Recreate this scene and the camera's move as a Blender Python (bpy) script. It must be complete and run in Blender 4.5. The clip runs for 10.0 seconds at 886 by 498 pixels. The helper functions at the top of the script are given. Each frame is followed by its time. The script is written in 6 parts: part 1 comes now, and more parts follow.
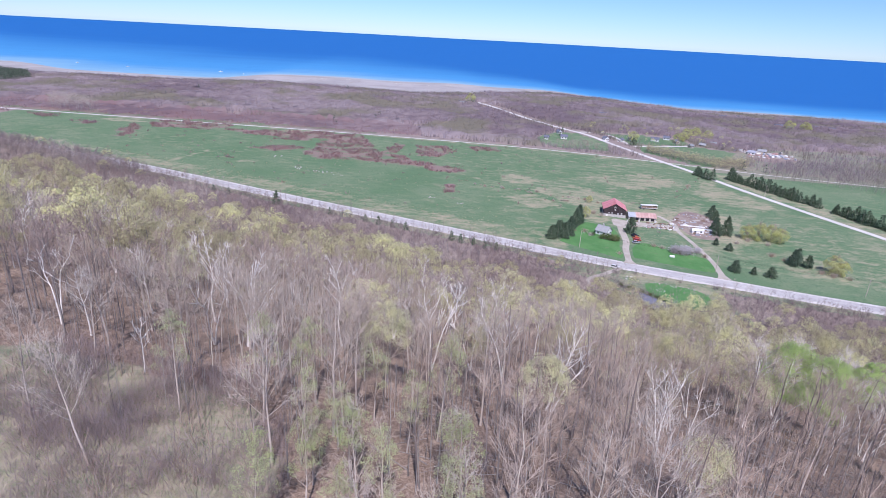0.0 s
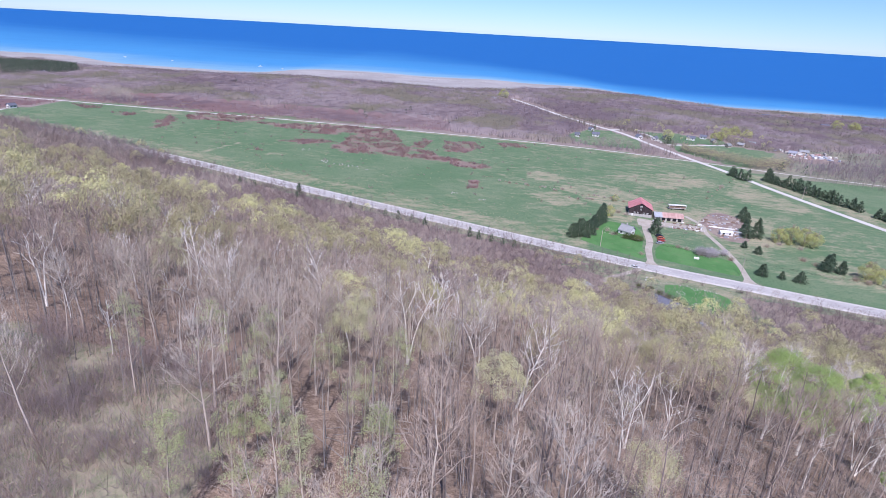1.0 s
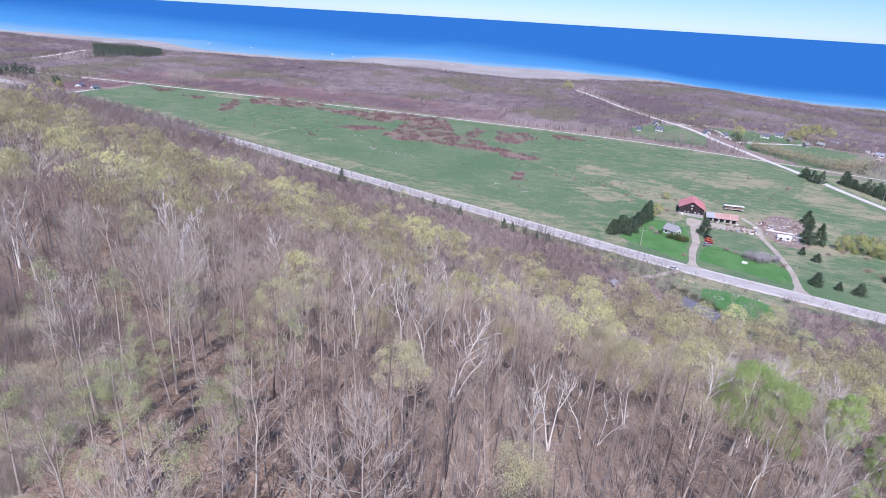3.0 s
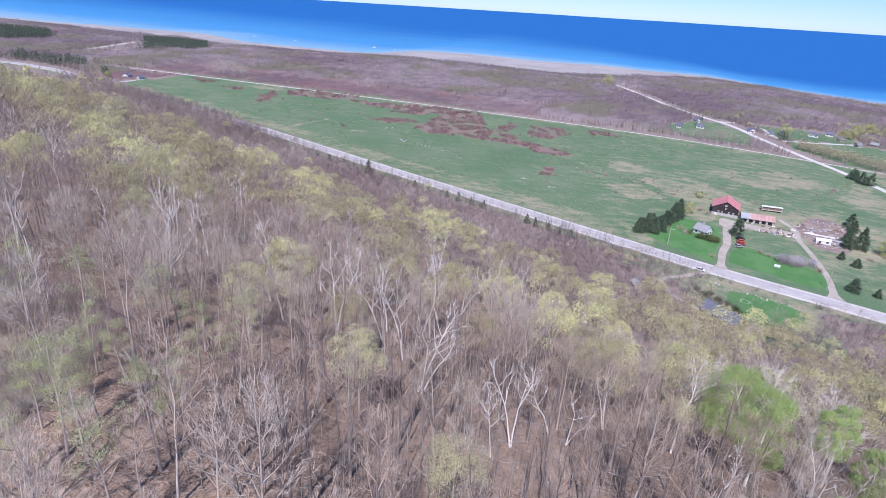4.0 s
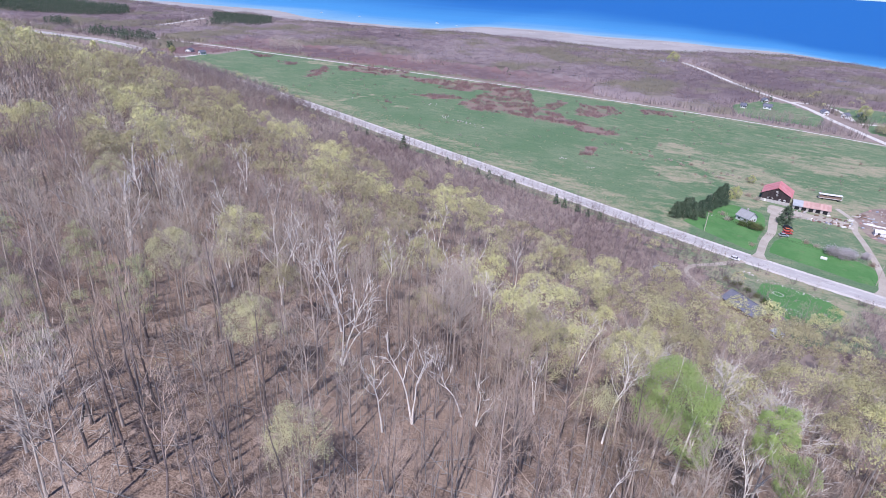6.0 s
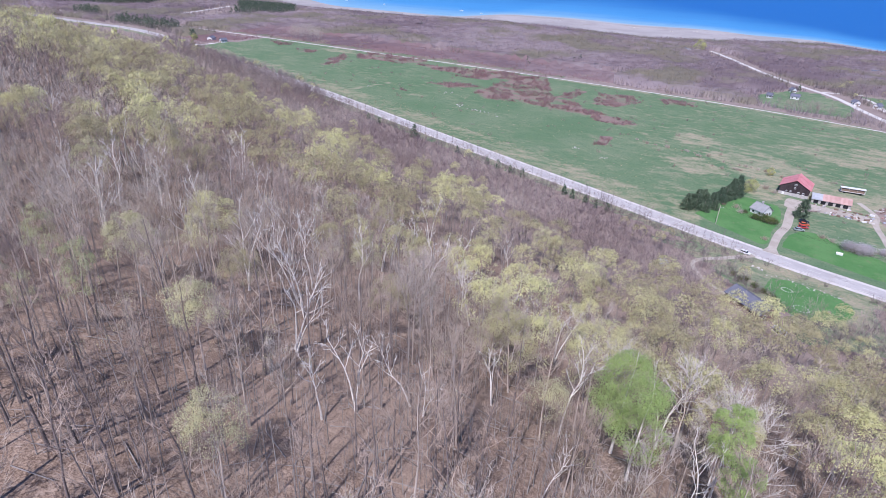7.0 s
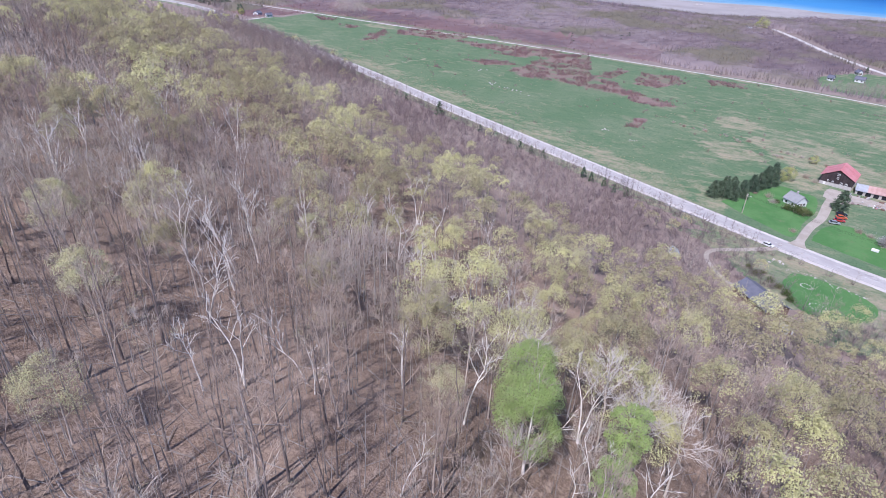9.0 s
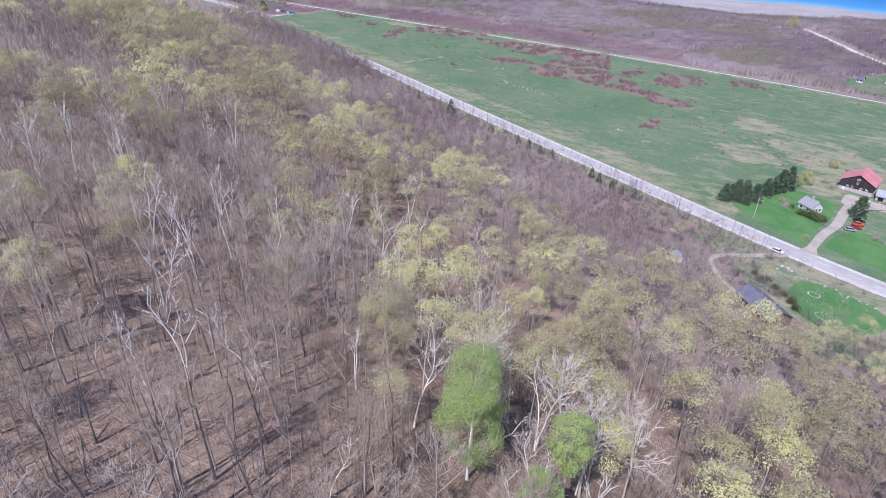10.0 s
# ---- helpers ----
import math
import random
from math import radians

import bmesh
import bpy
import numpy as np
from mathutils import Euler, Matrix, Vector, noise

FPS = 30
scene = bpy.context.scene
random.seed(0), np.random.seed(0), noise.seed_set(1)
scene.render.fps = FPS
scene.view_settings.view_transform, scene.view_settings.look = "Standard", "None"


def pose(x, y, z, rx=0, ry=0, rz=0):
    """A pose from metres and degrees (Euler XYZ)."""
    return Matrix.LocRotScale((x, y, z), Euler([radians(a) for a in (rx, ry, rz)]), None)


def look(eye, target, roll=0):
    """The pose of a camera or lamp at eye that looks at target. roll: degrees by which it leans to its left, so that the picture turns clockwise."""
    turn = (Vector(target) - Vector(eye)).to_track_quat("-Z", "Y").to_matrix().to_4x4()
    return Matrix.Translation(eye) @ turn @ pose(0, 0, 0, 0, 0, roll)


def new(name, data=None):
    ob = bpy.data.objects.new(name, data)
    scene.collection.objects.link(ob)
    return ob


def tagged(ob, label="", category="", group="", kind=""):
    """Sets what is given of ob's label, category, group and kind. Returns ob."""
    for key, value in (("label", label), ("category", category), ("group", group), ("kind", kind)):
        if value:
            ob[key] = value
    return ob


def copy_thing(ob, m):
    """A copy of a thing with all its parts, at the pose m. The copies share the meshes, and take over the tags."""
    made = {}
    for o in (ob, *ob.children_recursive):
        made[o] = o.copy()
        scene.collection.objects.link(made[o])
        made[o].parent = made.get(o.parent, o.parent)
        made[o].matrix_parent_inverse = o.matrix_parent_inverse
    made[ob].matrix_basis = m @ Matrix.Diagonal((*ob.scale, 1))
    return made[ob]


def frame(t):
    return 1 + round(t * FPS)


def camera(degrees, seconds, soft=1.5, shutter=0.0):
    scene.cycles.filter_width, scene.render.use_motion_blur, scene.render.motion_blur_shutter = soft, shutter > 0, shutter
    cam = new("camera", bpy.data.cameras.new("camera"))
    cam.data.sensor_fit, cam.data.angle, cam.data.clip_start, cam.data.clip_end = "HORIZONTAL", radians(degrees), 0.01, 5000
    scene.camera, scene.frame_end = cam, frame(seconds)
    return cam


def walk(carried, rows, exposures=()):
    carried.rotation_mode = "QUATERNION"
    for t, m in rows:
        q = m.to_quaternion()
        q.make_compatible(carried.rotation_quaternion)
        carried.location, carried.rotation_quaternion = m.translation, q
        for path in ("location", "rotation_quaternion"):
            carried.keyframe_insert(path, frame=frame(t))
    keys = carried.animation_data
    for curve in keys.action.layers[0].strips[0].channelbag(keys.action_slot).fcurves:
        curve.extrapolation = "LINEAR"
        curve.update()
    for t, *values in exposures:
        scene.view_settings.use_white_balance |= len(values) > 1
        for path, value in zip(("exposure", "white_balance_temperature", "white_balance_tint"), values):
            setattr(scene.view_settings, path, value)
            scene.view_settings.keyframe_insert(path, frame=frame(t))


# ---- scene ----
cam = camera(75.6, 10.0, soft=0.55)
PATH = [
    (0, (2.479, 0.664, 108.827), (2.512, 2.536, 108.123), 3.1),
    (0.5, (7.286, 0.966, 108.748), (7.258, 2.835, 108.036), 3.2),
    (1, (12.0, 1.413, 108.684), (11.911, 3.276, 107.962), 3.2),
    (1.5, (16.728, 2.066, 108.61), (16.578, 3.921, 107.877), 3.4),
    (2, (21.446, 2.926, 108.534), (21.239, 4.771, 107.79), 3.4),
    (2.5, (26.043, 3.998, 108.448), (25.783, 5.832, 107.694), 3.4),
    (4, (39.672, 8.141, 107.816), (39.224, 9.924, 107.028), 3.5),
    (4.5, (44.329, 9.714, 107.729), (43.813, 11.469, 106.921), 3.4),
    (5, (48.995, 11.469, 107.675), (48.416, 13.195, 106.847), 3.3),
    (5.5, (53.586, 13.447, 107.628), (52.974, 15.152, 106.781), 3.1),
    (7, (66.836, 20.338, 107.338), (66.122, 21.974, 106.436), 2.6),
    (7.5, (71.194, 22.867, 107.231), (70.44, 24.475, 106.311), 2.5),
    (8, (75.418, 25.558, 107.103), (74.624, 27.136, 106.166), 2.4),
    (8.5, (79.557, 28.404, 107.01), (78.728, 29.953, 106.056), 2.3),
    (9, (83.597, 31.353, 106.954), (82.74, 32.877, 105.983), 2.2),
    (9.5, (87.479, 34.381, 106.925), (86.587, 35.879, 105.944), 2.1),
    (10, (91.296, 37.471, 106.915), (90.369, 38.948, 105.936), 2.1),
]
walk(cam, [(t, look(eye, target, roll)) for t, eye, target, roll in PATH], exposures=[(0.0, 0.15, 5750, 22), (10.0, 0.15, 5750, 22)])

# ---- light ----
SUN_EL, SUN_AZ = 52.0, 176.0  # degrees; azimuth clockwise from +y
world = bpy.data.worlds.new("sky")
scene.world = world
world.use_nodes = True
wn = world.node_tree
sky = wn.nodes.new("ShaderNodeTexSky")
sky.sky_type = "NISHITA"
sky.sun_disc = False
sky.sun_elevation, sky.sun_rotation = radians(SUN_EL), radians(SUN_AZ)
sky.altitude, sky.air_density, sky.dust_density, sky.ozone_density = 1200, 1.0, 0.0, 5.0
wn.nodes["Background"].inputs["Strength"].default_value = 0.098
sky_tint = wn.nodes.new("ShaderNodeMix")
sky_tint.data_type, sky_tint.blend_type = "RGBA", "MULTIPLY"
sky_tint.inputs[0].default_value, sky_tint.inputs[7].default_value = 1.0, (0.74, 0.90, 1.10, 1)
wn.links.new(sky.outputs[0], sky_tint.inputs[6])
wn.links.new(sky_tint.outputs[2], wn.nodes["Background"].inputs["Color"])
sun_data = bpy.data.lights.new("sun", "SUN")
sun_data.energy, sun_data.angle, sun_data.color = 5.0, radians(0.6), (1.0, 0.95, 0.89)
sun = new("sun", sun_data)
az, el = radians(SUN_AZ), radians(SUN_EL)
to_sun = Vector((math.sin(az) * math.cos(el), math.cos(az) * math.cos(el), math.sin(el)))
sun.matrix_world = look(to_sun * 400, (0, 0, 0))

rng = np.random.default_rng(7)

# ---- materials ----
def nodes_of(name):
    m = bpy.data.materials.new(name)
    m.use_nodes = True
    return m, m.node_tree, m.node_tree.nodes["Principled BSDF"]


def link(tree, a, b):
    tree.links.new(a, b)


def noise_node(tree, scale, detail=4, rough=0.6, space="Object", vec=None):
    n = tree.nodes.new("ShaderNodeTexNoise")
    n.inputs["Scale"].default_value, n.inputs["Detail"].default_value, n.inputs["Roughness"].default_value = scale, detail, rough
    if vec is None:
        tc = tree.nodes.new("ShaderNodeTexCoord")
        vec = tc.outputs[space]
    link(tree, vec, n.inputs["Vector"])
    return n.outputs["Fac"]


def ramp(tree, fac, lo, hi):
    r = tree.nodes.new("ShaderNodeMapRange")
    r.interpolation_type = "SMOOTHSTEP"
    r.inputs["From Min"].default_value, r.inputs["From Max"].default_value = lo, hi
    link(tree, fac, r.inputs["Value"])
    return r.outputs[0]


def mix(tree, fac, a, b):
    m = tree.nodes.new("ShaderNodeMix")
    m.data_type = "RGBA"
    for sock, v in ((m.inputs[0], fac), (m.inputs[6], a), (m.inputs[7], b)):
        if isinstance(v, (int, float)):
            sock.default_value = v
        elif isinstance(v, tuple):
            sock.default_value = (*v, 1)
        else:
            link(tree, v, sock)
    return m.outputs[2]


def maths(tree, op, a, b=0.0):
    m = tree.nodes.new("ShaderNodeMath")
    m.operation = op
    for sock, v in zip(m.inputs, (a, b)):
        if isinstance(v, (int, float)):
            sock.default_value = v
        else:
            link(tree, v, sock)
    return m.outputs[0]


def attr(tree, name):
    a = tree.nodes.new("ShaderNodeAttribute")
    a.attribute_name = name
    return a


def bump(tree, bsdf, fac, strength, dist):
    b = tree.nodes.new("ShaderNodeBump")
    b.inputs["Strength"].default_value, b.inputs["Distance"].default_value = strength, dist
    link(tree, fac, b.inputs["Height"])
    link(tree, b.outputs[0], bsdf.inputs["Normal"])


def surf(name, c1, c2, scale=1.0, fine=12.0, rough=0.8, metal=0.0, bumps=0.3, dist=0.02, stain=None, vary="", spread=0.0, tint=None):
    """Two colours in large patches, a fine grain, stains, relief; vary: 'object', 'island' or 'tint' mixes towards tint."""
    m, tree, b = nodes_of(name)
    big = noise_node(tree, scale, 3)
    small = noise_node(tree, fine, 5, 0.7)
    col = mix(tree, ramp(tree, big, 0.35, 0.65), c1, c2)
    dark = tuple(v * 0.72 for v in c1)
    col = mix(tree, maths(tree, "MULTIPLY", ramp(tree, small, 0.5, 0.75), 0.6), col, dark)
    if stain:
        col = mix(tree, ramp(tree, noise_node(tree, scale * 2.7, 6, 0.75), 0.55, 0.68), col, stain)
    if vary:
        if vary == "object":
            src = tree.nodes.new("ShaderNodeObjectInfo").outputs["Random"]
        elif vary == "island":
            src = tree.nodes.new("ShaderNodeNewGeometry").outputs["Random Per Island"]
        else:
            src = attr(tree, "tint").outputs["Fac"]
        col = mix(tree, maths(tree, "MULTIPLY", src, spread), col, tint or tuple(min(1, v * 1.7) for v in c2))
    link(tree, col, b.inputs["Base Color"])
    b.inputs["Roughness"].default_value, b.inputs["Metallic"].default_value = rough, metal
    if rough > 0.6:
        b.inputs["Specular IOR Level"].default_value = 0.2
    if bumps:
        bump(tree, b, small, bumps, dist)
    return m


def leafy(name, c1, c2, trans=0.35, vary="tint", far=None):
    """Thin leaves and buds: matt, with some light coming through."""
    m, tree, b = nodes_of(name)
    if vary == "object":
        src = tree.nodes.new("ShaderNodeObjectInfo").outputs["Random"]
    else:
        src = attr(tree, "tint").outputs["Fac"]
    isl = tree.nodes.new("ShaderNodeNewGeometry").outputs["Random Per Island"]
    col = mix(tree, src, c1, c2)
    col = mix(tree, maths(tree, "MULTIPLY", isl, 0.25), col, tuple(v * 0.75 for v in c1))
    if far:
        col = mix(tree, ramp(tree, noise_node(tree, 0.012, 3), 0.45, 0.62), col, far)
    link(tree, col, b.inputs["Base Color"])
    b.inputs["Roughness"].default_value, b.inputs["Specular IOR Level"].default_value = 0.75, 0.2
    tr = tree.nodes.new("ShaderNodeBsdfTranslucent")
    link(tree, col, tr.inputs["Color"])
    ms = tree.nodes.new("ShaderNodeMixShader")
    ms.inputs[0].default_value = trans
    link(tree, b.outputs[0], ms.inputs[1])
    link(tree, tr.outputs[0], ms.inputs[2])
    link(tree, ms.outputs[0], tree.nodes["Material Output"].inputs["Surface"])
    return m


BARK = surf("bark", (0.32, 0.265, 0.225), (0.43, 0.365, 0.31), 0.8, 9, 0.9, bumps=0.5, vary="object", spread=0.6)
BIRCH = surf("birch_bark", (0.86, 0.81, 0.74), (0.76, 0.715, 0.65), 0.9, 6, 0.7, bumps=0.3, stain=(0.48, 0.44, 0.40), vary="object", spread=0.25, tint=(0.6, 0.56, 0.52))
PALE_TWIG = surf("pale_twigs", (0.62, 0.565, 0.50), (0.70, 0.645, 0.58), 0.3, 2, 0.8, bumps=0, vary="object", spread=0.3, tint=(0.54, 0.48, 0.42))
DARK_BARK = surf("dark_bark", (0.13, 0.105, 0.095), (0.19, 0.155, 0.14), 0.8, 9, 0.9, bumps=0.5, vary="object", spread=0.5)
ASPEN = surf("aspen_bark", (0.53, 0.465, 0.385), (0.63, 0.56, 0.465), 0.9, 6, 0.8, bumps=0.3, stain=(0.27, 0.24, 0.215), vary="object", spread=0.3, tint=(0.42, 0.38, 0.34))
ASPEN_TWIG = surf("aspen_twigs", (0.47, 0.39, 0.315), (0.56, 0.475, 0.385), 0.3, 2, 0.85, bumps=0, vary="object", spread=0.6, tint=(0.39, 0.30, 0.255))
DARK_TWIG = surf("dark_twigs", (0.32, 0.245, 0.195), (0.405, 0.32, 0.255), 0.3, 2, 0.9, bumps=0, vary="object", spread=0.6)
TWIG = surf("twig_bark", (0.33, 0.248, 0.188), (0.41, 0.32, 0.243), 0.3, 2, 0.9, bumps=0, vary="object", spread=0.8, tint=(0.53, 0.475, 0.41))
WOOD_TRUNK = surf("woods_bark", (0.20, 0.17, 0.155), (0.28, 0.25, 0.225), 0.02, 3, 0.9, bumps=0, vary="tint", spread=0.8, tint=(0.42, 0.39, 0.36))
WOOD_TWIG = surf("woods_twigs", (0.22, 0.165, 0.148), (0.295, 0.228, 0.197), 0.015, 1.0, 0.9, bumps=0, vary="tint", spread=1.0, tint=(0.46, 0.395, 0.335))
BUD = leafy("maple_buds", (0.50, 0.455, 0.275), (0.80, 0.785, 0.41), trans=0.46)
BUD_OBJECT = leafy("maple_flowers", (0.50, 0.455, 0.275), (0.80, 0.785, 0.41), trans=0.46, vary="object")
BUD_BRIGHT = leafy("pale_maple_flowers", (0.66, 0.64, 0.38), (0.78, 0.755, 0.47), trans=0.5, vary="object")
POPLAR_LEAF = leafy("poplar_leaf", (0.50, 0.545, 0.27), (0.60, 0.62, 0.36), trans=0.55, vary="object")
SPRING_LEAF = leafy("spring_leaf", (0.48, 0.60, 0.23), (0.55, 0.66, 0.29), trans=0.55, vary="object")
WILLOW_LEAF = leafy("willow_leaf", (0.60, 0.61, 0.27), (0.68, 0.68, 0.33), trans=0.6, vary="object")
NEEDLE = leafy("needles", (0.105, 0.155, 0.10), (0.15, 0.20, 0.12), trans=0.1, vary="object")
NEEDLE_FAR = leafy("far_needles", (0.075, 0.11, 0.075), (0.11, 0.14, 0.09), trans=0.1)
RED_TWIG = leafy("dogwood_twigs", (0.38, 0.235, 0.22), (0.48, 0.345, 0.325), trans=0.5)
SCRUB_TWIG = leafy("scrub_twigs", (0.26, 0.19, 0.20), (0.40, 0.31, 0.305), trans=0.4, far=(0.33, 0.22, 0.215))
GLADE_TWIG = leafy("glade_twigs", (0.38, 0.30, 0.285), (0.48, 0.395, 0.365), trans=0.5)
FAR_TWIG = leafy("far_twigs", (0.265, 0.205, 0.215), (0.44, 0.365, 0.36), trans=0.4, far=(0.29, 0.26, 0.195))
THICKET = leafy("thicket_twigs", (0.25, 0.19, 0.195), (0.34, 0.275, 0.27), trans=0.35)
BLOSSOM = leafy("blossom", (0.55, 0.50, 0.51), (0.66, 0.61, 0.62), vary="object")
SHRUB_LEAF = leafy("shrub_leaf", (0.10, 0.15, 0.05), (0.20, 0.22, 0.09), vary="object")
DRY_TUFT = leafy("dry_grass", (0.42, 0.36, 0.23), (0.5, 0.44, 0.30), trans=0.2)
BRUSH = leafy("brush_twigs", (0.30, 0.225, 0.18), (0.43, 0.34, 0.27), trans=0.1)

ASPHALT = surf("asphalt", (0.40, 0.375, 0.365), (0.47, 0.445, 0.43), 0.08, 3.0, 0.85, bumps=0.2, stain=(0.35, 0.33, 0.32))
GRAVEL = surf("gravel", (0.54, 0.50, 0.47), (0.62, 0.58, 0.55), 0.15, 4.0, 0.95, bumps=0.4, stain=(0.36, 0.33, 0.28))
DIRT = surf("packed_dirt", (0.38, 0.335, 0.28), (0.46, 0.41, 0.35), 0.15, 4.0, 0.95, bumps=0.4, stain=(0.33, 0.32, 0.24))
TRAIL = surf("limestone_dust", (0.55, 0.52, 0.48), (0.63, 0.60, 0.56), 0.1, 3.0, 0.95, bumps=0.2)
PAINT = surf("road_paint", (0.60, 0.595, 0.57), (0.50, 0.495, 0.48), 0.5, 4, 0.7, bumps=0)
LAWN = surf("lawn", (0.08, 0.20, 0.062), (0.11, 0.235, 0.08), 0.09, 1.2, 0.95, bumps=0.4, dist=0.1, stain=(0.14, 0.21, 0.09))
EARTH = surf("bare_earth", (0.31, 0.25, 0.21), (0.23, 0.17, 0.15), 0.12, 1.5, 0.95, bumps=0.4, dist=0.1, stain=(0.40, 0.36, 0.30))
PEBBLE = surf("beach_pebbles", (0.34, 0.315, 0.30), (0.41, 0.38, 0.365), 0.01, 0.08, 0.95, bumps=0.2, dist=0.3, stain=(0.33, 0.29, 0.25))
ROCK = surf("field_stone", (0.52, 0.49, 0.45), (0.42, 0.39, 0.36), 0.6, 3, 0.9, bumps=0.5, vary="object", spread=0.5)
BARN_WOOD = surf("dark_barn_boards", (0.034, 0.026, 0.028), (0.055, 0.043, 0.044), 0.5, 5, 0.85, bumps=0.5, vary="object", spread=0.5)
RED_ROOF = surf("red_metal_roof", (0.52, 0.17, 0.165), (0.58, 0.25, 0.24), 0.3, 3, 0.5, bumps=0.15, stain=(0.58, 0.28, 0.25), vary="object", spread=0.25)
RUST_ROOF = surf("rusty_metal_roof", (0.40, 0.23, 0.20), (0.47, 0.31, 0.27), 0.4, 3, 0.6, bumps=0.2, stain=(0.38, 0.33, 0.31), vary="object", spread=0.3)
TIN = surf("grey_tin", (0.42, 0.44, 0.47), (0.5, 0.52, 0.54), 0.4, 4, 0.5, metal=0.2, bumps=0.15, stain=(0.36, 0.3, 0.27))
GREY_SHINGLE = surf("grey_shingles", (0.22, 0.222, 0.225), (0.27, 0.272, 0.275), 0.4, 5, 0.85, bumps=0.4, vary="object", spread=0.3)
DARK_SHINGLE = surf("dark_shingles", (0.115, 0.12, 0.15), (0.15, 0.155, 0.19), 0.4, 5, 0.85, bumps=0.4, vary="object", spread=0.3)
WHITE_SIDING = surf("white_siding", (0.78, 0.77, 0.75), (0.70, 0.69, 0.67), 0.4, 5, 0.6, bumps=0.1)
TAN_SIDING = surf("tan_siding", (0.50, 0.43, 0.35), (0.45, 0.39, 0.32), 0.4, 5, 0.7, bumps=0.1)
BROWN_SIDING = surf("brown_siding", (0.20, 0.14, 0.11), (0.24, 0.17, 0.13), 0.4, 5, 0.8, bumps=0.2)
STONE_WALL = surf("rubble_stone", (0.42, 0.39, 0.37), (0.52, 0.49, 0.46), 0.8, 5, 0.9, bumps=0.6)
PLANK = surf("weathered_wood", (0.36, 0.33, 0.30), (0.44, 0.41, 0.38), 0.5, 6, 0.85, bumps=0.3, vary="object", spread=0.5)
RUBBER = surf("rubber", (0.02, 0.02, 0.02), (0.03, 0.03, 0.03), 2, 8, 0.8, bumps=0.1)
CHROME = surf("steel", (0.5, 0.5, 0.5), (0.6, 0.6, 0.6), 2, 8, 0.35, metal=0.9, bumps=0)
CAR_WHITE = surf("white_car_paint", (0.78, 0.78, 0.78), (0.74, 0.74, 0.74), 1, 8, 0.25, bumps=0)
# black of the parked car, and of the shade painted on the long shed
CAR_AND_SHADE_BLACK = surf("black_car_paint", (0.02, 0.02, 0.025), (0.03, 0.03, 0.035), 1, 8, 0.25, bumps=0)
CAR_ORANGE = surf("orange_paint", (0.62, 0.15, 0.06), (0.56, 0.13, 0.05), 1, 8, 0.35, bumps=0)
CAR_RED = surf("red_car_paint", (0.5, 0.05, 0.05), (0.45, 0.05, 0.05), 1, 8, 0.3, bumps=0)
CAR_SILVER = surf("silver_car_paint", (0.55, 0.57, 0.6), (0.5, 0.52, 0.55), 1, 8, 0.3, metal=0.4, bumps=0)
BLUE_TARP = surf("blue_sheet", (0.27, 0.28, 0.33), (0.33, 0.335, 0.38), 0.5, 4, 0.6, bumps=0.1)
glass_m, glass_t, glass_b = nodes_of("window_glass")
glass_b.inputs["Base Color"].default_value, glass_b.inputs["Roughness"].default_value = (0.03, 0.035, 0.04, 1), 0.08
GLASS = glass_m


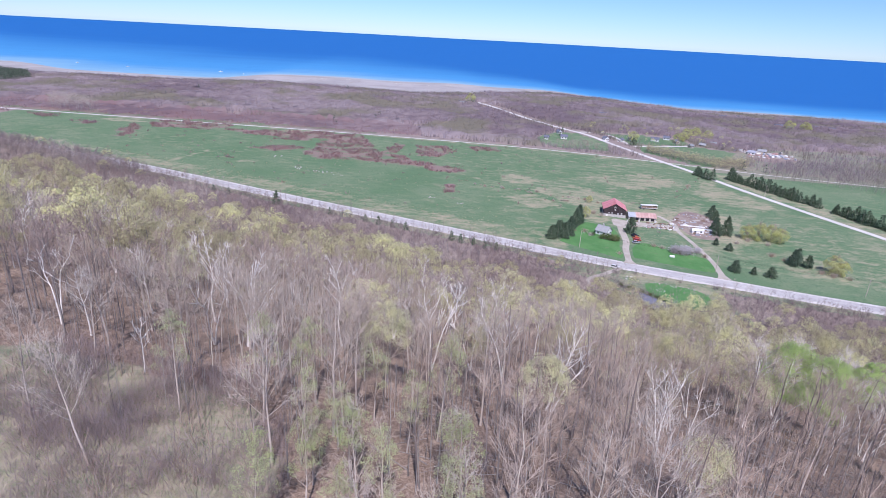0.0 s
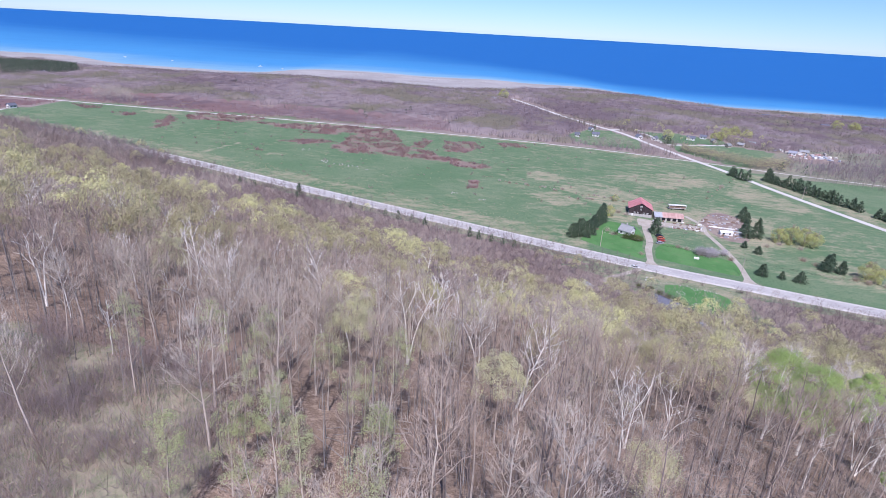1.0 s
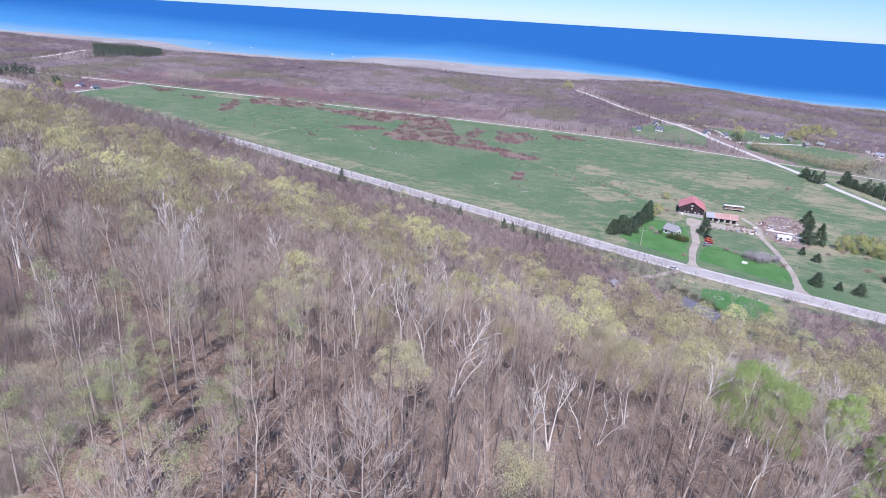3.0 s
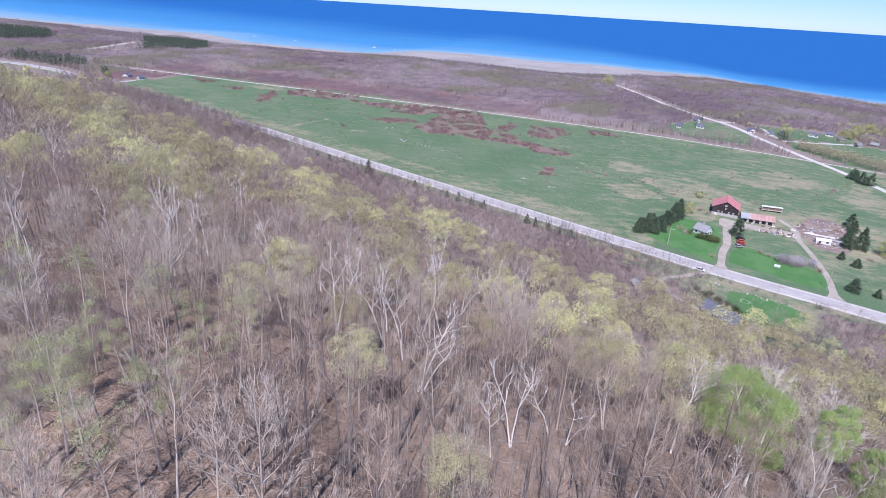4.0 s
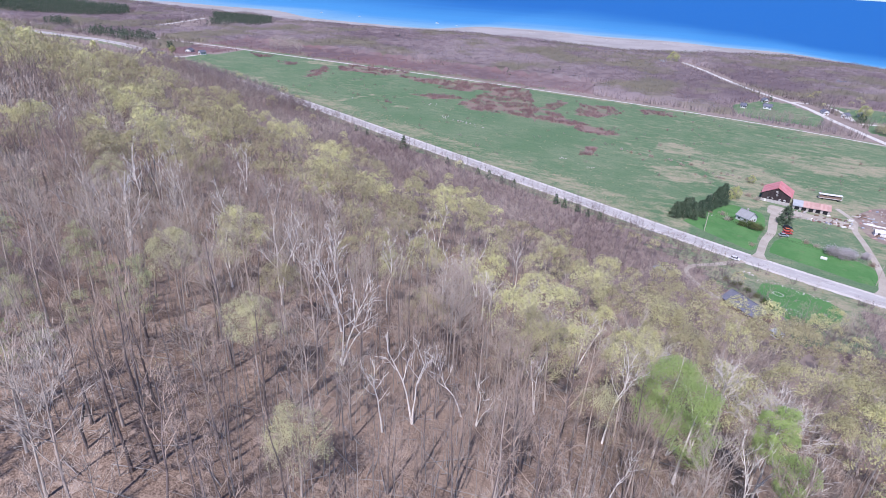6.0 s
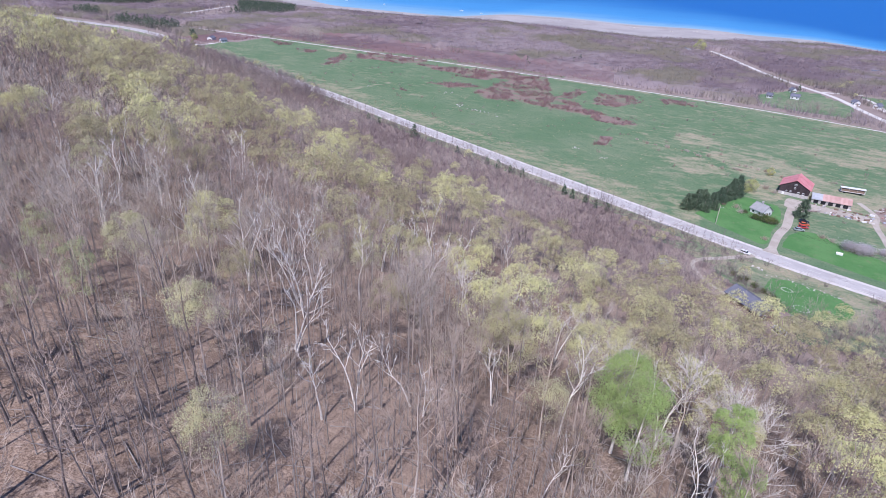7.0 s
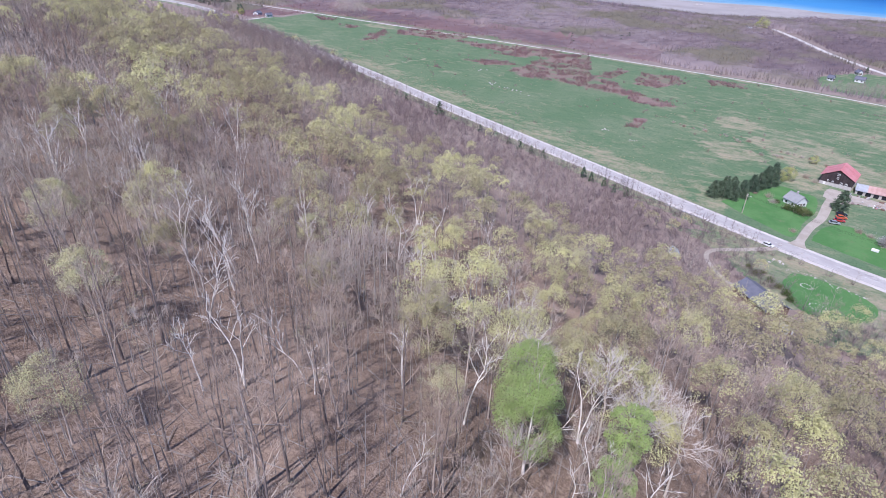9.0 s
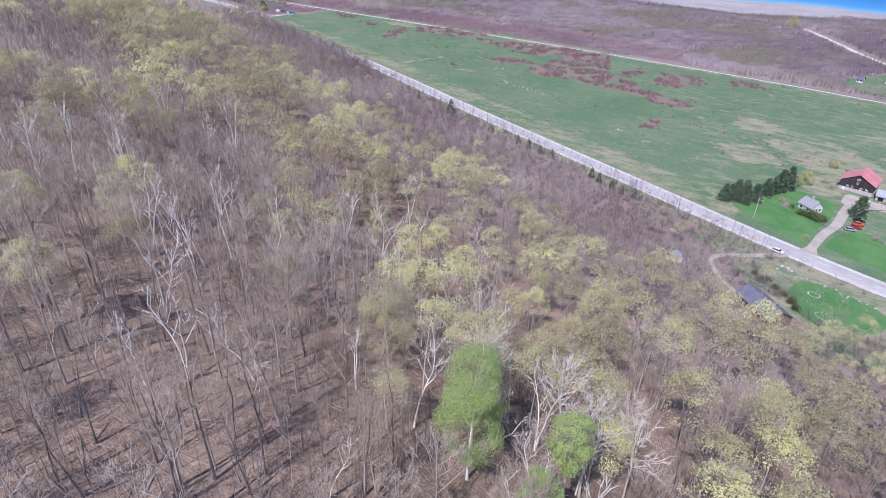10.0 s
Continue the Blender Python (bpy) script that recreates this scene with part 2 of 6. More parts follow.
def ground_material():
    m, tree, b = nodes_of("ground_cover")
    cov = attr(tree, "cover")
    sep = tree.nodes.new("ShaderNodeSeparateColor")
    link(tree, cov.outputs["Color"], sep.inputs[0])
    tc = tree.nodes.new("ShaderNodeTexCoord").outputs["Object"]
    stretch = tree.nodes.new("ShaderNodeMapping")
    stretch.inputs["Rotation"].default_value[2] = radians(20)
    stretch.inputs["Scale"].default_value = (0.5, 1.0, 1.0)
    link(tree, tc, stretch.inputs[0])
    n_big = noise_node(tree, 0.02, 4, 0.6, vec=tc)
    n_wide = noise_node(tree, 0.013, 4, 0.65, vec=tc)
    n_mid = noise_node(tree, 0.075, 7, 0.72, vec=stretch.outputs[0])
    n_fine = noise_node(tree, 0.9, 5, 0.75, vec=tc)
    n_str = noise_node(tree, 0.22, 6, 0.72, vec=stretch.outputs[0])
    n_leaf = noise_node(tree, 5.0, 4, 0.75, vec=tc)
    green = mix(tree, ramp(tree, n_big, 0.35, 0.65), (0.122, 0.195, 0.102), (0.168, 0.225, 0.13))
    green = mix(tree, maths(tree, "MULTIPLY", ramp(tree, n_mid, 0.52, 0.72), 0.45), green, (0.24, 0.27, 0.17))
    green = mix(tree, maths(tree, "MULTIPLY", maths(tree, "MULTIPLY", ramp(tree, n_str, 0.5, 0.62), ramp(tree, n_wide, 0.45, 0.62)), 0.5), green, (0.30, 0.29, 0.19))
    green = mix(tree, maths(tree, "MULTIPLY", ramp(tree, n_str, 0.47, 0.36), 0.5), green, (0.095, 0.172, 0.092))
    green = mix(tree, maths(tree, "MULTIPLY", ramp(tree, n_fine, 0.48, 0.66), 0.75), green, (0.075, 0.135, 0.07))
    dry = mix(tree, ramp(tree, n_fine, 0.4, 0.65), (0.37, 0.32, 0.23), (0.26, 0.27, 0.16))
    litter = mix(tree, ramp(tree, n_leaf, 0.38, 0.62), (0.37, 0.272, 0.20), (0.15, 0.102, 0.075))
    litter = mix(tree, ramp(tree, n_fine, 0.5, 0.66), litter, (0.45, 0.342, 0.258))
    litter = mix(tree, maths(tree, "MULTIPLY", ramp(tree, n_big, 0.52, 0.66), 0.6), litter, (0.38, 0.285, 0.212))
    plain_soil = mix(tree, ramp(tree, n_mid, 0.4, 0.6), (0.30, 0.245, 0.22), (0.26, 0.21, 0.185))
    litter = mix(tree, ramp(tree, noise_node(tree, 2.2, 4, 0.8, vec=tc), 0.56, 0.7), litter, (0.10, 0.07, 0.058))
    litter = mix(tree, cov.outputs["Alpha"], plain_soil, litter)
    earth = mix(tree, ramp(tree, n_fine, 0.4, 0.65), (0.235, 0.16, 0.145), (0.27, 0.215, 0.175))

    def edge(ch, n, k, lo=0.35, hi=0.65):
        return ramp(tree, maths(tree, "ADD", sep.outputs[ch], maths(tree, "MULTIPLY", maths(tree, "SUBTRACT", n, 0.5), k)), lo, hi)

    col = mix(tree, edge(1, maths(tree, "ADD", maths(tree, "MULTIPLY", n_mid, 0.45), maths(tree, "MULTIPLY", n_str, 0.55)), 2.6, 0.25, 0.85), green, dry)
    col = mix(tree, edge(2, n_mid, 2.2, 0.25, 0.8), col, earth)
    col = mix(tree, edge(0, n_fine, 0.8), col, litter)
    link(tree, col, b.inputs["Base Color"])
    b.inputs["Roughness"].default_value, b.inputs["Specular IOR Level"].default_value = 0.95, 0.1
    bump(tree, b, n_leaf, 0.5, 0.12)
    return m


def water_material():
    m, tree, b = nodes_of("lake_water")
    dep = attr(tree, "depth").outputs["Fac"]
    tc = tree.nodes.new("ShaderNodeTexCoord").outputs["Object"]
    st = tree.nodes.new("ShaderNodeMapping")
    st.inputs["Scale"].default_value = (0.25, 1.0, 1.0)
    link(tree, tc, st.inputs[0])
    n = noise_node(tree, 0.006, 5, 0.6, vec=st.outputs[0])
    n2 = noise_node(tree, 0.05, 4, 0.6, vec=st.outputs[0])
    d = maths(tree, "ADD", dep, maths(tree, "MULTIPLY", maths(tree, "SUBTRACT", n, 0.5), 0.28))
    col = mix(tree, ramp(tree, d, -0.04, 0.05), (0.40, 0.41, 0.40), (0.22, 0.40, 0.52))
    col = mix(tree, ramp(tree, d, 0.03, 0.34), col, (0.07, 0.27, 0.52))
    col = mix(tree, ramp(tree, d, 0.28, 0.95), col, (0.02, 0.13, 0.37))
    col = mix(tree, maths(tree, "MULTIPLY", ramp(tree, n2, 0.5, 0.75), 0.3), col, (0.035, 0.16, 0.40))
    link(tree, col, b.inputs["Base Color"])
    b.inputs["Roughness"].default_value, b.inputs["Specular IOR Level"].default_value = 0.55, 0.12
    bump(tree, b, n2, 0.3, 0.4)
    return m


GROUND, WATER = ground_material(), water_material()


# ---- mesh helpers ----
def tri_mesh(name, V, T, mat, parent=None, label="", values=None):
    me = bpy.data.meshes.new(name)
    V, T = np.asarray(V, np.float32).reshape(-1, 3), np.asarray(T, np.int32).reshape(-1, 3)
    me.vertices.add(len(V))
    me.vertices.foreach_set("co", V.ravel())
    me.loops.add(T.size)
    me.loops.foreach_set("vertex_index", T.ravel())
    me.polygons.add(len(T))
    me.polygons.foreach_set("loop_start", np.arange(0, T.size, 3, dtype=np.int32))
    me.update(calc_edges=True)
    if values is not None:
        a = me.attributes.new("tint", "FLOAT", "POINT")
        a.data.foreach_set("value", np.asarray(values, np.float32))
    me.materials.append(mat)
    ob = new(name, me)
    ob.parent = parent
    return tagged(ob, label)


class Geo:
    """Collects faces for one part."""

    def __init__(self):
        self.v, self.f = [], []

    def add(self, vs, fs):
        n = len(self.v)
        self.v += [tuple(p) for p in vs]
        self.f += [tuple(n + i for i in f) for f in fs]
        return self

    def box(self, x0, y0, z0, x1, y1, z1):
        vs = [(x, y, z) for z in (z0, z1) for y in (y0, y1) for x in (x0, x1)]
        return self.add(vs, [(0, 2, 3, 1), (4, 5, 7, 6), (0, 1, 5, 4), (2, 6, 7, 3), (0, 4, 6, 2), (1, 3, 7, 5)])

    def prism(self, outline, axis, a, b):
        """An outline of (u, z) pairs drawn out along x ('x') or y ('y') from a to b."""
        n = len(outline)
        put = (lambda w, u, z: (w, u, z)) if axis == "x" else (lambda w, u, z: (u, w, z))
        vs = [put(w, u, z) for w in (a, b) for u, z in outline]
        fs = [tuple(range(n))[::-1], tuple(range(n, 2 * n))]
        fs += [(i, (i + 1) % n, n + (i + 1) % n, n + i) for i in range(n)]
        return self.add(vs, fs)

    def rod(self, p, q, r0, r1=None, sides=6):
        p, q = Vector(p), Vector(q)
        r1 = r0 if r1 is None else r1
        d = (q - p).normalized()
        u = d.orthogonal().normalized()
        w = d.cross(u)
        ring = [u * math.cos(2 * math.pi * k / sides) + w * math.sin(2 * math.pi * k / sides) for k in range(sides)]
        vs = [p + c * r0 for c in ring] + [q + c * r1 for c in ring]
        fs = [(i, (i + 1) % sides, sides + (i + 1) % sides, sides + i) for i in range(sides)]
        return self.add(vs, fs + [tuple(range(sides))[::-1], tuple(range(sides, 2 * sides))])


def part(name, geo, mat, parent=None, label="", bevel=0.0):
    me = bpy.data.meshes.new(name)
    bm = bmesh.new()
    vs = [bm.verts.new(p) for p in geo.v]
    for f in geo.f:
        try:
            bm.faces.new([vs[i] for i in f])
        except ValueError:
            pass
    bmesh.ops.recalc_face_normals(bm, faces=bm.faces)
    if bevel:
        bmesh.ops.bevel(bm, geom=list(bm.edges), offset=bevel, segments=2, affect="EDGES", profile=0.6)
    bm.to_mesh(me)
    bm.free()
    me.materials.append(mat)
    ob = new(name, me)
    ob.parent = parent
    return tagged(ob, label)


def thing(name, x, y, z, turn, label, category, group="", kind=""):
    ob = new(name)
    ob.matrix_basis = pose(x, y, z, 0, 0, turn)
    ob.empty_display_size = 0.5
    return tagged(ob, label, category, group, kind)


# ---- lie of the land ----
ROAD = [(-1500, 640), (-1000, 565), (-760, 540), (-644, 532), (-590, 530), (-519, 514), (-443, 482), (-223, 406), (-95, 356), (23.5, 311), (104, 281), (155, 266), (205, 252), (400, 203), (800, 110), (1500, -40)]
def smooth_line(pts, step=5.0):
    p = np.array(pts, float)
    out = []
    for i in range(len(p) - 1):
        a, b, c, d = p[max(i - 1, 0)], p[i], p[i + 1], p[min(i + 2, len(p) - 1)]
        n = max(2, int(np.hypot(*(c - b)) / step))
        for k in range(n):
            t = k / n
            out.append(0.5 * (2 * b + (c - a) * t + (2 * a - 5 * b + 4 * c - d) * t * t + (3 * b - 3 * c + d - a) * t ** 3))
    out.append(p[-1])
    return np.array(out)
ROAD_LINE = smooth_line(ROAD)
HILL_D = [-5000, 6, 20, 50, 72, 113, 150, 172, 190, 209, 229, 240, 252, 265, 300, 400, 700]
HILL_Z = [0, 0, 0.8, 3.6, 6.5, 18, 30, 38, 46.5, 54, 61.5, 64.5, 68.5, 70.5, 72, 76, 79]
SHORE = [(-3000, 1640), (-1400, 1440), (-1101, 1430), (-989, 1416), (-821, 1300), (-733, 1276), (-606, 1268), (-532, 1252), (-470, 1270), (-435, 1380), (-393, 1440), (-268, 1455), (-123, 1418), (10, 1447), (78, 1434), (117, 1402), (209, 1398), (269, 1368), (317, 1305), (360, 1245), (410, 1205), (478, 1135), (590, 1125), (686, 1112), (760, 1080), (1200, 960), (3000, 700)]
WOODS_EDGE = [(-3000, 1560), (-1300, 1290), (-988, 1200), (-938, 1245), (-860, 1196), (-781, 1155), (-556, 1164), (-488, 1145), (-387, 1177), (-340, 1210), (-217, 1190), (-99, 1154), (-43, 1143), (12, 1167), (68, 1191), (105, 1240), (191, 1270), (232, 1290), (269, 1275), (317, 1235), (360, 1190), (410, 1150), (478, 1085), (590, 1078), (686, 1066), (760, 1035), (1200, 915), (3000, 655)]
SHORE_LINE = smooth_line(SHORE, 20)
def woods_gap(x, y):
    """How far a point lies inside the seaward edge of the far woods."""
    return np.interp(x, [q[0] for q in WOODS_EDGE], [q[1] for q in WOODS_EDGE]) - y


def plain(x, y):
    p = -4.5 - 0.0275 * x + 0.022 * y
    return np.where(p > 12, 12 + 8 * np.tanh((p - 12) / 8), np.where(p < -5, -5 + 3 * np.tanh((p + 5) / 3), p))
def road_d(x, y):
    return (np.interp(x, ROAD_LINE[:, 0], ROAD_LINE[:, 1]) - y) * 0.935
def shore_d(x, y):
    return np.interp(x, SHORE_LINE[:, 0], SHORE_LINE[:, 1]) - y
def ground(x, y):
    x, y = np.asarray(x, float), np.asarray(y, float)
    d = road_d(x, y)
    z = plain(x, y) + np.interp(d, HILL_D, HILL_Z) * np.interp(x, [-780, -650, -470, -370], [0.85, 0.5, 0.5, 1.0])
    s, w = shore_d(x, y), woods_gap(x, y)
    k = np.clip((w + 30) / 340, 0, 1)
    k = k * k * (3 - 2 * k)
    z = np.where(w < 330, np.maximum(z, -2.7), z)
    z = -2.7 + (z + 2.7) * k - 0.5 * np.clip(-w / 120, 0, 1)
    return np.where(s < 0, -3.2 + np.maximum(s, -60) * 0.08, z)


def inside(poly, x, y):
    poly = np.asarray(poly, float)
    x, y = np.asarray(x, float), np.asarray(y, float)
    r = np.zeros(x.shape, bool)
    for (x0, y0), (x1, y1) in zip(poly, np.roll(poly, -1, 0)):
        c = (y0 > y) != (y1 > y)
        with np.errstate(divide="ignore", invalid="ignore"):
            r ^= c & (x < (x1 - x0) * (y - y0) / (y1 - y0 + 1e-12) + x0)
    return r


def line_gap(line, x, y):
    """Distance from points to a polyline."""
    line = np.asarray(line, float)
    best = np.full(np.shape(x), 1e9)
    for a, b in zip(line[:-1], line[1:]):
        d = b - a
        t = np.clip(((x - a[0]) * d[0] + (y - a[1]) * d[1]) / (d @ d), 0, 1)
        best = np.minimum(best, np.hypot(x - a[0] - t * d[0], y - a[1] - t * d[1]))
    return best


RAIL = smooth_line([(-1400, 640), (-800, 600), (-436, 580), (-264, 577), (-124, 580), (20, 580), (124, 573), (217, 557), (288, 541), (343, 531), (500, 510), (900, 450)], 8)
SIDE = smooth_line([(60, 900), (86, 848), (119, 775), (153, 717), (179, 680), (196, 630), (211, 592), (225, 557), (237, 530), (247, 502), (258, 470), (281, 415), (305, 362), (335, 295), (362, 216)], 8)
DRIVE = smooth_line([(108, 284), (109.7, 294), (112.4, 307), (116.5, 320), (119, 337), (121.3, 349)], 3)
LANE = smooth_line([(154, 272), (155.5, 281), (157.5, 292), (158.5, 306), (158.5, 327), (157.7, 345), (160, 359.5), (155, 376)], 3)
HOUSE_DRIVE = smooth_line([(101, 277.5), (90, 267), (79.4, 257), (77.5, 248), (83, 236), (90, 229)], 3)
LAWN_A = [(75, 312), (90, 338), (99, 350), (107, 347), (114, 345), (114.5, 327), (110.5, 313), (106, 292.5), (96, 297), (85, 304)]
LAWN_B = [(113, 294), (117.5, 310), (127, 318.5), (139, 309.5), (155.5, 299.5), (153, 281), (133, 286.5)]
LAWN_C = [(104, 247), (108, 258), (118, 259), (131, 254), (134, 246), (128, 233), (116, 227), (108, 231)]
RED_PATCHES = [
    [(-111, 475), (-108, 521), (-92, 570), (-78, 584), (-66, 551), (-49, 503), (-28, 498), (-12, 475), (-11, 463), (-34, 462), (-54, 468), (-78, 466), (-96, 463)],
    [(-49, 503), (-38, 548), (-28, 550), (-34, 508)],
    [(-19, 545), (10, 553), (19, 532), (1, 501), (-16, 502)],
    [(-15, 482), (2, 474), (17, 468), (26, 460), (12, 450), (-6, 453)],
    [(-285, 517), (-287, 548), (-274, 543), (-265, 504), (-268, 484)],
    [(-281, 566), (-248, 582), (-230, 544), (-265, 537)],
    [(-240, 546), (-244, 574), (-208, 584), (-198, 564), (-218, 541)],
    [(-150, 524), (-146, 556), (-119, 550), (-120, 528)],
    [(-157, 484), (-131, 505), (-112, 498), (-134, 478)],
    [(-342, 540), (-321, 547), (-312, 531), (-331, 527)],
    [(-397, 564), (-368, 568), (-358, 557), (-372, 547)],
    [(-172, 440), (-165, 452), (-158, 445)],
    [(8, 392), (8, 416), (15, 420), (16, 396)],
    [(-205, 552), (-120, 576), (-70, 570), (-100, 545), (-170, 535)],
    [(30, 560), (60, 566), (64, 548), (38, 540)],
]
TAN_PATCHES = [
    [(98, 356), (104, 378), (118, 392), (140, 396), (166, 390), (163, 368), (120, 366), (112, 350)],
    [(160, 332), (178, 336), (196, 345), (200, 332), (180, 318), (164, 322)],
    [(195, 300), (212, 310), (232, 300), (226, 282), (205, 284)],
    [(-166, 567), (-127, 577), (-105, 564), (-146, 545)],
    [(53, 456), (68, 464), (86, 449), (72, 430), (54, 437)],
    [(72, 422), (109, 441), (132, 418), (150, 395), (113, 379), (90, 397)],
    [(48, 395), (75, 408), (92, 385), (70, 372)],
    [(-329, 561), (-287, 576), (-277, 560), (-314, 544)],
    [(100, 380), (190, 400), (215, 380), (195, 335), (165, 330), (130, 370)],
    [(-206, 411), (-195, 436), (-185, 466), (-182, 462), (-191, 432), (-201, 409)],
    [(-156, 436), (-150, 441), (-140, 440), (-148, 433)],
    [(120, 470), (190, 500), (215, 470), (160, 440)],
    [(235, 500), (262, 420), (240, 400), (205, 440), (225, 470)],
]
YARD = [(160, 364), (172, 384), (184, 392), (194, 378), (188, 352), (177, 334), (164, 338)]
FIELDS_RIGHT = [
    [(300, 500), (314, 507), (354, 484), (430, 455), (520, 240), (360, 260), (318, 400), (300, 470)],
    [(217, 603), (255, 556), (300, 550), (330, 600), (345, 635), (295, 660), (228, 640)],
    [(112, 606), (125, 592), (180, 590), (190, 640), (165, 690), (138, 680), (112, 640)],
    [(215, 640), (290, 662), (300, 690), (250, 710), (205, 700)],
]
SCRUB_RIGHT = [(256, 532), (300, 520), (500, 515), (900, 460), (900, 640), (600, 700), (420, 690), (345, 650)]


def axis(stops):
    out = []
    for a, b, s in stops:
        out += list(np.arange(a, b, s))
    return np.array(out + [stops[-1][1]])


gx = axis([(-4700, -1500, 200), (-1500, -700, 40), (-700, -260, 10), (-260, -90, 5), (-90, 240, 2.5), (240, 420, 6), (420, 1200, 12), (1200, 4700, 250)])
gy = axis([(-4700, -600, 250), (-600, -40, 40), (-40, 20, 10), (20, 420, 2.5), (420, 620, 5), (620, 760, 8), (760, 1500, 16), (1500, 1700, 40)])
X, Y = np.meshgrid(gx, gy)
Zg = ground(X, Y)
rough_z = np.zeros(X.shape)
for j, k in np.argwhere((road_d(X, Y) > 30) & (np.abs(X) < 700) & (Y > -50)):
    v = Vector((X[j, k] * 0.03, Y[j, k] * 0.03, 0))
    rough_z[j, k] = 1.6 * noise.noise(v) + 0.5 * noise.noise(v * 4.3)
Zg = Zg + rough_z * np.clip((road_d(X, Y) - 60) / 40, 0, 1)


def height(x, y):
    """Height of the ground sheet, with its bumps."""
    x, y = np.asarray(x, float), np.asarray(y, float)
    i = np.clip(np.searchsorted(gx, x) - 1, 0, len(gx) - 2)
    j = np.clip(np.searchsorted(gy, y) - 1, 0, len(gy) - 2)
    u, w = (x - gx[i]) / (gx[i + 1] - gx[i]), (y - gy[j]) / (gy[j + 1] - gy[j])
    return (Zg[j, i] * (1 - u) + Zg[j, i + 1] * u) * (1 - w) + (Zg[j + 1, i] * (1 - u) + Zg[j + 1, i + 1] * u) * w


def land_cover():
    """Leaf litter, dry grass and bare red ground, as shares at each point of the sheet."""
    d = road_d(X, Y)
    rail_y = np.interp(X, RAIL[:, 0], RAIL[:, 1])
    side_x = np.interp(-Y, -SIDE[::1, 1], SIDE[:, 0])
    litter = np.zeros(X.shape)
    litter[(d > 14)] = 1
    litter[(Y > rail_y + 3)] = 1
    litter[(X < -425 + (Y - 500) * 0.2) & (d < -6)] = 1
    for p in FIELDS_RIGHT:
        litter[inside(p, X, Y)] = 0
    for p in (LAWN_C, [(88, 244), (97, 238), (112, 226), (112, 206), (140, 214), (142, 256), (96, 262)], [(60, 270), (100, 282), (140, 262), (140, 254), (100, 262), (85, 255)], [(84, 252), (96, 264), (114, 242), (106, 224), (94, 238)]):
        litter[inside(p, X, Y)] = 0
    verge = inside([(248, 524), (300, 522), (300, 470), (318, 400), (345, 300), (326, 300), (290, 400), (262, 470)], X, Y)
    litter[verge] = 0.0
    dry = np.zeros(X.shape)
    dry[verge] = 0.6
    dry[(d < -3) & (d > -26) & (X < 80)] = 0.47
    dry[(d < 14) & (d > 3)] = 0.6
    dry[(d > 14) & (litter == 0)] = 0.55
    east = (d < -26) & (X > -60) & (X < side_x)
    dry[east] = np.interp(X[east], [-60, 20, 70], [0.0, 0.22, 0.32])
    dry[(d < -26) & (X > 150) & (X < side_x) & (Y < 345)] = 0.4
    for p in TAN_PATCHES:
        dry[inside(p, X, Y)] = 0.6
    dry[inside(SCRUB_RIGHT, X, Y)] = 0.45
    litter[inside(SCRUB_RIGHT, X, Y)] = 0.5
    dry[(np.abs(Y - rail_y) < 7) & (X > -400) & (X < 330)] = 0.5
    dry[woods_gap(X, Y) < 12] = 0.95
    litter[woods_gap(X, Y) < 0] = 0
    far_tan = inside([(-675, 670), (-610, 690), (-600, 770), (-645, 765), (-700, 870), (-745, 880), (-700, 760)], X, Y)
    litter[far_tan], dry[far_tan] = 1.0, 0.5
    glade = inside([(-80, 25), (-8, 25), (-12, 48), (-20, 62), (-50, 68), (-85, 55)], X, Y)
    litter[glade], dry[glade] = 0.3, 0.85
    red = np.zeros(X.shape)
    for p in RED_PATCHES:
        red[inside(p, X, Y)] = 0.6
    red[(Y > rail_y + 6) & (Y < rail_y + 55) & (X > -480) & (X < -60)] = 0.6
    litter[red > 0.5] = 0.3
    return np.stack([litter, dry, red, np.clip((d - 80) / 60, np.where(d > 0, 0.25, 0.0), 1.0)], -1)


def sheet(name, X, Y, Z, mat):
    ny, nx = X.shape
    V = np.stack([X, Y, Z], -1).reshape(-1, 3)
    q = (np.arange(ny - 1)[:, None] * nx + np.arange(nx - 1)[None]).ravel()
    T = np.concatenate([np.stack([q, q + 1, q + nx + 1], 1), np.stack([q, q + nx + 1, q + nx], 1)])
    ob = tri_mesh(name, V, T, mat)
    ob.data.polygons.foreach_set("use_smooth", np.ones(len(T), bool))
    return ob


land = sheet("ground", X, Y, Zg, GROUND)
cover = land.data.color_attributes.new("cover", "FLOAT_COLOR", "POINT")
cover.data.foreach_set("color", land_cover().astype(np.float32).ravel())
tagged(land, "wooded hillside falling to flat green fields beside the lake", "ground", kind="structure")

# the lake: flat to two kilometres, then lifting slightly so that its rim stands at the true horizon
shore_y = lambda q: np.interp(q, SHORE_LINE[:, 0], SHORE_LINE[:, 1])
wx = axis([(-4900, -1500, 170), (-1500, 1500, 30), (1500, 4900, 170)])
wy = axis([(500, 900, 50), (900, 1900, 14), (1900, 4900, 60)])
WX, WY = np.meshgrid(wx, wy)
WY = np.maximum(WY, shore_y(WX) - 90 + WY * 0.01)
dist = np.hypot(WX - 45, WY - 15)
keep = np.minimum(1, 4900 / np.maximum(dist, 1))
WX, WY = 45 + (WX - 45) * keep, 15 + (WY - 15) * keep
dist = np.minimum(dist, 4900)
lift = np.clip((dist - 2000) / 2900, 0, 1)
WZ = -3.0 + 82.0 * lift ** 1.5
lake = sheet("water", WX, WY, WZ, WATER)
a = lake.data.attributes.new("depth", "FLOAT", "POINT")
off = -shore_d(WX, WY)
